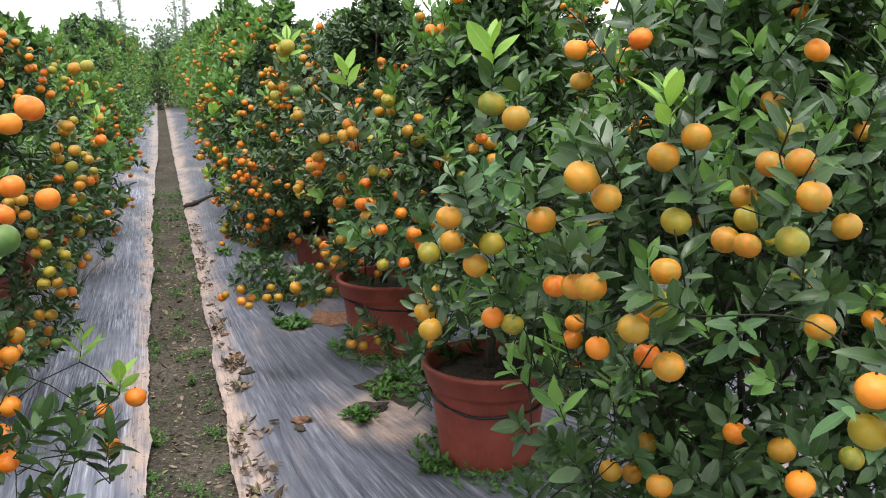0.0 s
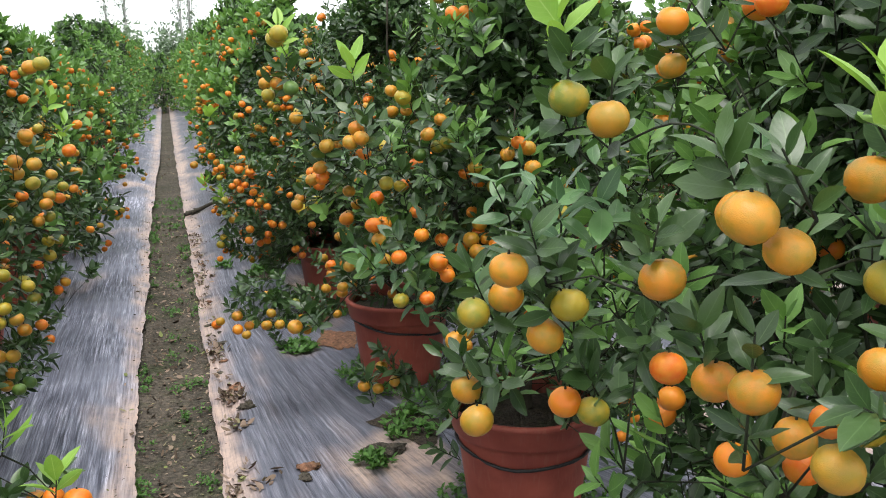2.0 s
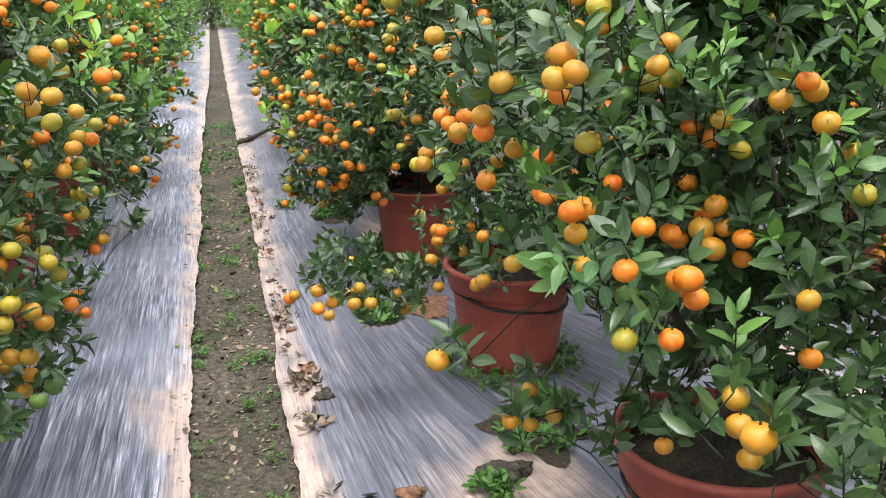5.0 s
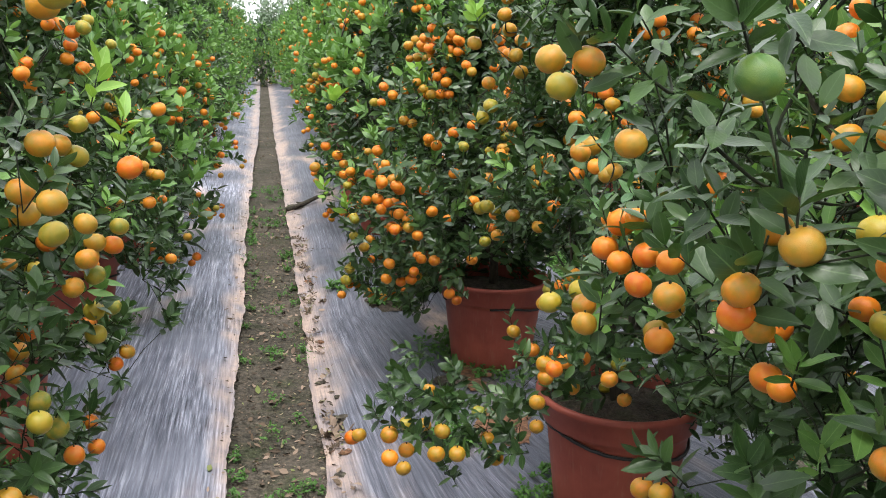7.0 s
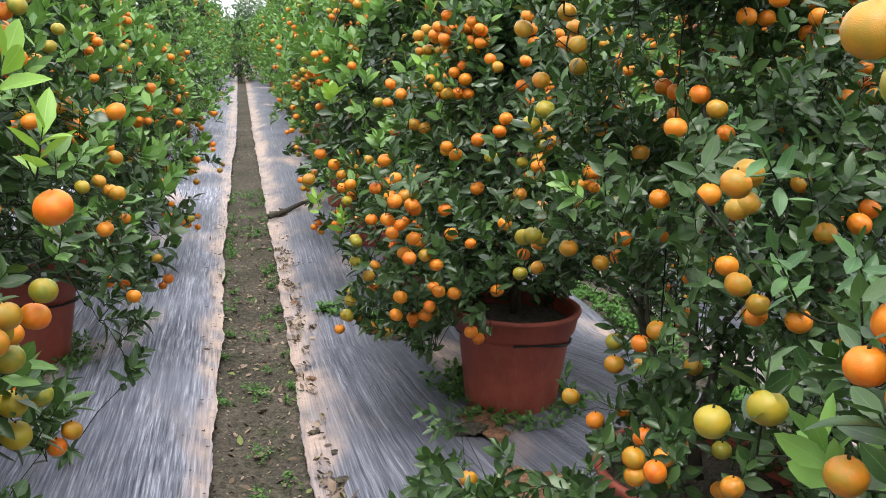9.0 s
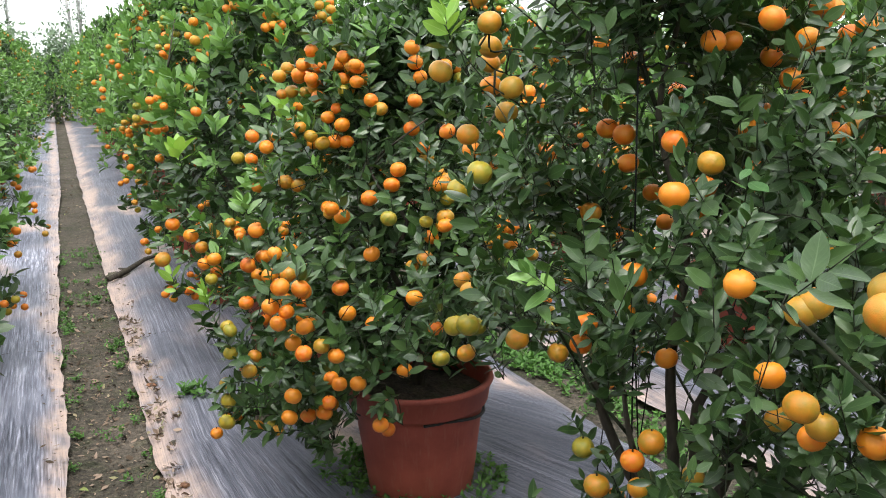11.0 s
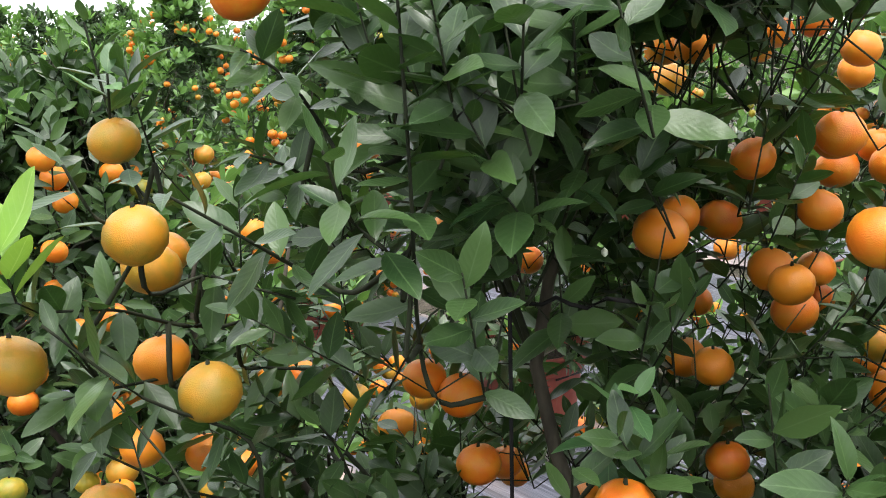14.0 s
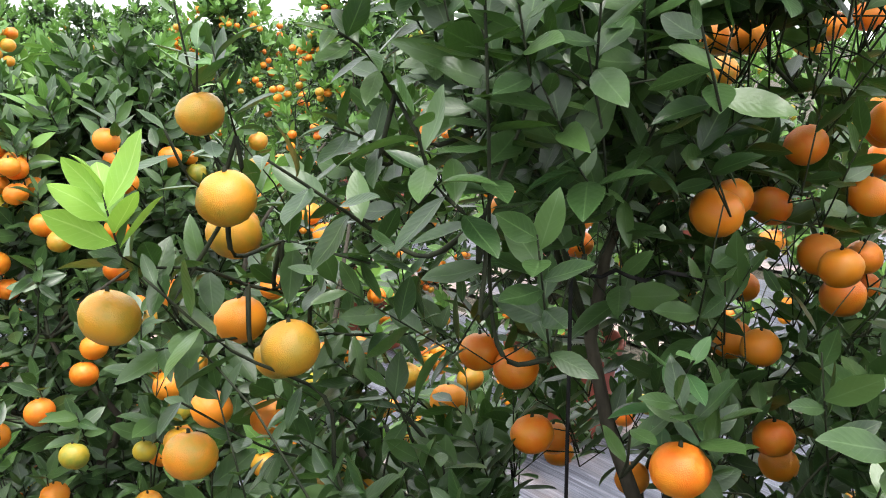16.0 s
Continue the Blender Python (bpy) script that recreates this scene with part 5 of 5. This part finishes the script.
for x, y, seed, height, radius, twigs, fruits, mix, bunches, shoots, side in NEAR:
    if seed != 5:
        copy_thing(POT_FIRST, pose(x, y, 0.04, 0, 0, -20 + 37 * (seed % 5)))
    citrus_tree((x, y, SOIL_Z), seed, height, radius, twigs, fruits, mix, 2, shoots, 145, bunches, open_to=side,
                leaf=0.042 if seed == 7 else 0.050, clear=0.55 if seed == 7 else 0.36, bare=0.029 if seed == 7 else 0.023, leaders=LEADERS.get(seed, ()), boughs=BOUGHS.get(seed, ()), open_foot={3: 0.68, 5: 0.78}.get(seed, 0.0), plump={5: 0.85, 7: 0.97}.get(seed, 1.0), fine=seed == 7, sprouts=SPROUTS.get(seed, ()), sprays=SPRAYS.get(seed, ()), buds=BUDS.get(seed, ()))
MIDDLE = [
    (1.38, 7.10, 21, 1.58, 0.84, ORANGE), (1.44, 8.50, 22, 1.60, 0.86, MIXED), (1.50, 9.9, 23, 1.7, 0.88, ORANGE),
    (-0.49, 6.50, 24, 1.40, 0.86, ORANGE), (-0.38, 7.90, 25, 1.32, 0.86, ORANGE), (-0.28, 9.30, 26, 1.28, 0.88, MIXED),
    (3.30, 3.2, 27, 1.7, 0.72, ORANGE), (3.36, 4.6, 28, 1.95, 0.72, ORANGE), (3.42, 6.3, 29, 1.9, 0.74, ORANGE), (3.52, 7.8, 30, 1.75, 0.74, ORANGE), (3.60, 9.3, 31, 1.75, 0.74, ORANGE),
    (3.2, 1.8, 32, 1.75, 0.72, ORANGE),
]
for x, y, seed, height, radius, mix in MIDDLE:
    copy_thing(POT_FIRST, pose(x, y, 0.04, 0, 0, -20 + 37 * (seed % 5)))
    citrus_tree((x, y, SOIL_Z), seed, height, radius, 660, 225, mix, 1, 0.62 if seed in (21, 22, 23) else 0.42)
# far bushes repeat a few grown ones along the rows
FAR = [citrus_tree(at_row(v, 11.3, SOIL_Z), seed, h, 0.88, 460, 34, mix, 0, shoots=0.75) for v, seed, h, mix in ((0.93, 41, 1.6, ORANGE), (-0.95, 42, 1.5, MIXED), (3.0, 43, 1.7, ORANGE))]
for v in (0.93, -0.95, 3.0):
    p = at_row(v, 11.3, 0.03)
    copy_thing(POT_FIRST, pose(p[0], p[1], 0.04, 0, 0, 40))
frng = random.Random(77)
for v in (0.93, -0.95, 3.0, -3.0, 5.0, -5.0, 7.0):
    first = {0.93: 12.7, -0.95: 12.7, 3.0: 12.7, -3.0: 3.6, 5.0: 3.3, -5.0: 5.0, 7.0: 5.0}[v]
    for i in range(22 if abs(v) < 2 else 16):
        u = first + 1.39 * i
        p = at_row(v + frng.uniform(-0.06, 0.06), u + frng.uniform(-0.1, 0.1), SOIL_Z)
        copy_thing(frng.choice(FAR), pose(*p, 0, 0, frng.uniform(0, 360)) @ Matrix.Diagonal((1, 1, frng.uniform(0.80, 1.30) * (0.9 if -2 < v < 0 else 1.0), 1)))
        copy_thing(POT_FIRST, pose(p[0], p[1], 0.04, 0, 0, frng.uniform(0, 360)))


# ---- distance ----
def far_tree(place, seed, height, spread, bare):
    """A far field tree: tapered trunk, limbs, and an uneven crown of small leaves."""
    rng = random.Random(seed)
    tree = new("field_tree")
    tree.matrix_basis = Matrix.Translation(place)
    wood = Pile()
    tube(wood, [(0, 0, -0.1), (0.05, 0, height * 0.5), (rng.uniform(-0.2, 0.2), 0.1, height)], [0.02 * height, 0.015 * height, 0.006 * height], 7)
    part_mesh("trunk", wood.mesh("trunk", HAZED_BARK), tree)
    limbs, leaves = Pile(), Pile()
    for i in range(16):
        a, z0 = rng.random() * math.tau, height * rng.uniform(0.25, 0.9)
        reach = spread * rng.uniform(0.4, 1.0) * (1.15 - z0 / height * 0.7)
        end = np.array((reach * math.cos(a), reach * math.sin(a), z0 + rng.uniform(0.1, 0.3) * height * (1.5 if bare else 0.6)))
        tube(limbs, [(0, 0, z0), end * (0.5, 0.5, 1) - (0, 0, 0.05), end], [0.004 * height, 0.003 * height, 0.0015 * height], 4)
        for k in range(18 if bare else 75):
            c = end * rng.uniform(0.45, 1.05) + np.array([rng.gauss(0, 0.16) for _ in range(3)]) * spread
            c[2] = min(c[2], height * 1.08)
            bv, bf, ba = SIMPLE[k % 2]
            rot = frame_of(np.array([rng.gauss(0, 1) for _ in range(3)]), np.array([rng.gauss(0, 0.6), rng.gauss(0, 0.6), 1]))
            leaves.add(c + (bv * rng.uniform(0.16, 0.34)) @ rot.T, bf, ba)
    part_mesh("limbwork", limbs.mesh("limbwork", HAZED_BARK), tree, "thin limbs, greyed for distance haze", "stuff")
    part_mesh("crown", leaves.mesh("crown", HAZED_LEAF, "blade"), tree, "grey-green foliage, paled for distance haze")
    return tagged(tree, "tall thin half-bare trunk beyond the field" if bare else "grey-green tree beyond the citrus rows, paled for distance haze", "tree", "far trees")


trng = random.Random(5)
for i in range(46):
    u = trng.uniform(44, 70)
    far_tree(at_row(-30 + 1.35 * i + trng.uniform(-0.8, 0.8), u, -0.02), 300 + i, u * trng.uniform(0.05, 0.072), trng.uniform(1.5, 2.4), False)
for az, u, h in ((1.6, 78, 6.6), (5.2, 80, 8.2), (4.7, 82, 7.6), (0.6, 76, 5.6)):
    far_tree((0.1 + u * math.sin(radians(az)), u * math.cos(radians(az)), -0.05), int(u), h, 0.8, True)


for v, u, s in ((-0.42, 28.6, 0.85), (0.34, 29.0, 0.95), (-0.05, 30.2, 1.1)):
    p = at_row(v, u, 0.03)
    copy_thing(FAR[0 if v < 0 else 1], pose(*p, 0, 0, 90 * v) @ Matrix.Diagonal((0.9, 0.9, s, 1)))


# ---- weeds, litter and clods ----
def weed_patch(name, spots, seed, label, size=0.016):
    """Low weeds in one mesh: spots are (v, u, radius, count, z)."""
    rng = random.Random(seed)
    pile = Pile()
    for v, u, rad, count, z in spots:
        for i in range(count):
            a, r = rng.random() * math.tau, rad * math.sqrt(rng.random())
            root = np.array(at_row(v + r * math.cos(a), u + r * math.sin(a), z))
            tall = rng.uniform(0.01, 0.055) * (1.2 - r / max(rad, 0.01) * 0.6)
            lean = np.array((rng.gauss(0, 0.5), rng.gauss(0, 0.5), 1.0)) * tall
            for k in range(rng.randint(4, 7)):
                ld = unit(np.array((rng.gauss(0, 1), rng.gauss(0, 1), rng.gauss(0.6, 0.45))))
                bv, bf, ba = SIMPLE[k % 2]
                rot = frame_of(ld, np.array((rng.gauss(0, 0.3), rng.gauss(0, 0.3), 1)))
                pile.add(root + lean * rng.uniform(0.3, 1) + (bv * size * rng.uniform(0.7, 1.7)) @ rot.T, bf, ba)
    return tagged(new(name, pile.mesh(name, WEED, "blade")), label, "weeds", kind="stuff")


def row_of(x, y):
    q = ROW.inverted() @ Vector((x, y, 0))
    return q.x, q.y


pot_spots = []
for x, y in ((1.37, 1.55), (1.322, 2.93), (1.345, 4.32), (1.38, 5.69), (1.42, 7.1), (-0.72, 3.8), (-0.60, 5.1), (-0.49, 6.5), (-0.80, 2.4)):
    v, u = row_of(x, y)
    for k in range(12):
        a = math.tau * k / 12 + 0.3
        pot_spots.append((v + 0.22 * math.cos(a), u + 0.24 * math.sin(a), 0.085, 20 + 9 * (k % 3), 0.05))
weed_patch("pot_weeds", pot_spots, 61, "low green weeds round the feet of the pots")
BARE = [(0.58, 6.66, 0.07, 60), (0.66, 6.74, 0.06, 40), (0.60, 6.84, 0.05, 28), (0.68, 6.60, 0.04, 16), (0.85, 2.93, 0.05, 40), (0.68, 3.48, 0.055, 60), (0.60, 4.92, 0.085, 120), (0.36, 6.95, 0.05, 40), (0.78, 5.95, 0.12, 60), (0.92, 3.75, 0.13, 90), (1.0, 3.95, 0.10, 70)]
weed_patch("film_weeds", [(v, u, r * 1.15, int(0.6 * n), 0.055) for v, u, r, n in BARE], 62, "tufts of small green weeds growing through the film", 0.025)
wr = random.Random(63)
weed_patch("path_weeds", [(wr.choice((-0.14, 0.13, -0.15, 0.0, 0.08)) + wr.uniform(-0.03, 0.03), wr.uniform(1.5, 11), wr.uniform(0.02, 0.07), wr.randint(6, 22), -0.03) for _ in range(110)], 64, "tiny green weeds scattered over the trodden path", 0.012)
weed_patch("strip_weeds", [(wr.uniform(1.84, 2.10), wr.uniform(1, 11), 0.10, 26, -0.02) for _ in range(120)], 65, "weedy bare strip between two film beds", 0.02)

litter = Pile()
for i in range(4200):
    v, u = wr.uniform(-0.17, 0.17), wr.uniform(1.2, 10) if i < 3700 else wr.uniform(10, 20)
    if i % 9 == 0:
        v = wr.choice((-1, 1)) * (0.175 + abs(wr.gauss(0, 0.04)))
    bv, bf, ba = BLADES[i % 6]
    rot = frame_of(np.array((wr.gauss(0, 1), wr.gauss(0, 1), 0.15)), np.array((wr.gauss(0, 0.5), wr.gauss(0, 0.5), 1)))
    z = ground_height(v, u) + 0.004 if abs(v) < 0.17 else film_lift(abs(v), u, 0.165, 1.80, 1) + 0.005
    size = wr.uniform(0.005, 0.018) if i % 5 else wr.uniform(0.018, 0.042)
    curl = np.array((wr.uniform(0.7, 1.5), 1.0, wr.uniform(-2.5, 2.5)))
    litter.add(np.array(at_row(v, u, z)) + (bv * size * curl) @ rot.T, bf)
for i in range(85):
    v, u = 0.160 + abs(wr.gauss(0.045, 0.035)), wr.uniform(2.4, 9) if i % 4 else wr.uniform(2.6, 5.5)
    big = 1.0 if i % 4 else 1.7
    for k in range(wr.randint(7, 15)):
        vv, uu = v + wr.gauss(0, 0.012 * big), u + wr.gauss(0, 0.020 * big)
        bv, bf, ba = BLADES[k % 6]
        rot = frame_of(np.array((wr.gauss(0, 1), wr.gauss(0, 1), 0.3)), np.array((wr.gauss(0, 0.6), wr.gauss(0, 0.6), 1)))
        litter.add(np.array(at_row(vv, uu, film_lift(vv, uu, 0.165, 1.80, 1) + wr.uniform(0.003, 0.018))) + (bv * big * wr.uniform(0.012, 0.030) * np.array((wr.uniform(0.7, 1.6), 1.0, wr.uniform(-3, 3)))) @ rot.T, bf)
tagged(new("fallen_leaves", litter.mesh("fallen_leaves", LITTER)), "dry brown fallen leaves and bits on the path", "leaf litter", kind="stuff")


def lump(name, place, size, seed, mat, label, category, flat=0.6):
    bm = bmesh.new()
    bmesh.ops.create_icosphere(bm, subdivisions=3, radius=1)
    for p in bm.verts:
        c = p.co.copy()
        k = 1 + 0.6 * n3(c.x * 1.6 + seed, c.y * 1.6, c.z * 1.6) + 0.35 * n3(c.x * 4, c.y * 4 + seed, c.z * 4)
        p.co = Vector((c.x * size[0], c.y * size[1], c.z * size[0] * flat)) * k
    me = bpy.data.meshes.new(name)
    bm.to_mesh(me)
    bm.free()
    me.materials.append(mat)
    me.polygons.foreach_set("use_smooth", [True] * len(me.polygons))
    ob = new(name, me)
    ob.matrix_basis = Matrix.Translation(place) @ Euler((0, 0, seed)).to_matrix().to_4x4()
    return tagged(ob, label, category, "clods on the film")


for i, (x, y, r) in enumerate(((0.617, 4.20, 0.035), (0.60, 4.46, 0.042), (0.63, 5.19, 0.03), (0.625, 4.25, 0.025), (0.727, 3.49, 0.035), (0.70, 3.42, 0.03), (0.60, 5.6, 0.02), (0.66, 6.1, 0.018), (0.70, 6.5, 0.02), (0.885, 9.6, 0.07), (0.60, 4.9, 0.022), (0.56, 4.75, 0.018), (0.64, 5.4, 0.016), (0.72, 7.2, 0.02), (0.75, 7.6, 0.02), (1.13, 5.42, 0.06), (1.21, 5.36, 0.05), (1.02, 3.52, 0.07))):
    v, u = row_of(x, y)
    lump("soil_clod", (x, y, film_lift(v, u, 0.165, 1.80, 1) + 0.15 * r), (0.8 * r, r * 1.1), 1.7 * i + 1, (SOIL, BROWN)[i % 3 == 1], "crumbling brown soil clod lying on the film", "soil clod", 0.38)


def bare_patch(v, u, rv, ru, seed, mat, label, raise_by=0.012):
    """Bare soil showing through a tear in the film."""
    n, rings = 36, 7
    verts, faces = [], []
    for i in range(rings + 1):
        s = i / rings
        for j in range(n):
            a = math.tau * j / n
            k = s * (1 + 0.5 * n3(math.cos(a) * 1.8 + seed, math.sin(a) * 1.8) + 0.22 * n3(math.cos(a) * 6, math.sin(a) * 6 + seed))
            vv, uu = v + rv * k * math.cos(a), u + ru * k * math.sin(a)
            verts.append(at_row(vv, uu, film_lift(vv, uu, 0.165, 1.80, 1) + 0.004 + raise_by * (1 - s * s) + 0.006 * (1 - s) * n3(vv * 30, uu * 30)))
    for i in range(rings):
        for j in range(n):
            faces.append((i * n + j, (i + 1) * n + j, (i + 1) * n + (j + 1) % n, i * n + (j + 1) % n))
    return tagged(new("bare_patch", mesh_of("bare_patch", verts, faces, mat)), label, "soil patch", kind="structure")


bare_patch(0.615, 6.72, 0.15, 0.22, 3, POTSOIL, "dark bare soil in a tear of the film")
bare_patch(0.83, 5.03, 0.10, 0.17, 5, BROWN, "smooth brown clay puddled on the film")
bare_patch(0.90, 3.80, 0.13, 0.20, 8, POTSOIL, "dark bare soil beside a pot")
bare_patch(0.83, 5.60, 0.10, 0.12, 9, BROWN, "clay lumps on the film before a pot")


# ---- supports and a broken branch ----
def support_stake(foot, top):
    pile = Pile()
    a, b = Vector(foot), Vector(top)
    tube(pile, [a, a.lerp(b, 0.35) + Vector((0.006, 0.004, 0)), a.lerp(b, 0.7), b], [0.0018] * 4, 6)
    return tagged(new("support_stake", pile.mesh("support_stake", STEEL)), "thin black steel stake propping up a bush", "stake", "stakes")


support_stake((1.27, 4.42, 0.36), (1.20, 4.33, 1.46))
support_stake((1.33, 4.45, 0.36), (1.40, 4.60, 1.15))
support_stake((1.60, 5.05, 0.0), (1.48, 4.72, 0.95))
support_stake((1.68, 4.98, 0.0), (1.60, 4.72, 0.95))
support_stake((2.05, 5.2, 0.0), (1.75, 4.6, 1.0))
wire = Pile()
tube(wire, [(1.20 + 0.06 * k / 8 + 0.004 * math.sin(k), 4.335 - 0.08 * k / 8, 1.452 + 0.004 * math.cos(2 * k)) for k in range(9)], [0.0018] * 9, 6)
tagged(new("tie_wire", wire.mesh("tie_wire", STEEL)), "short black tie wire fixed to a stake", "wire")
stick = Pile()
tube(stick, [(0.80, 9.45, 0.045), (0.95, 9.58, 0.07), (1.08, 9.72, 0.10), (1.2, 9.78, 0.11)], [0.018, 0.02, 0.016, 0.010], 7)
tube(stick, [(0.95, 9.58, 0.07), (0.90, 9.70, 0.06)], [0.012, 0.006], 6)
tagged(new("dry_branch", stick.mesh("dry_branch", BARK)), "broken dry branch lying across the film", "branch")
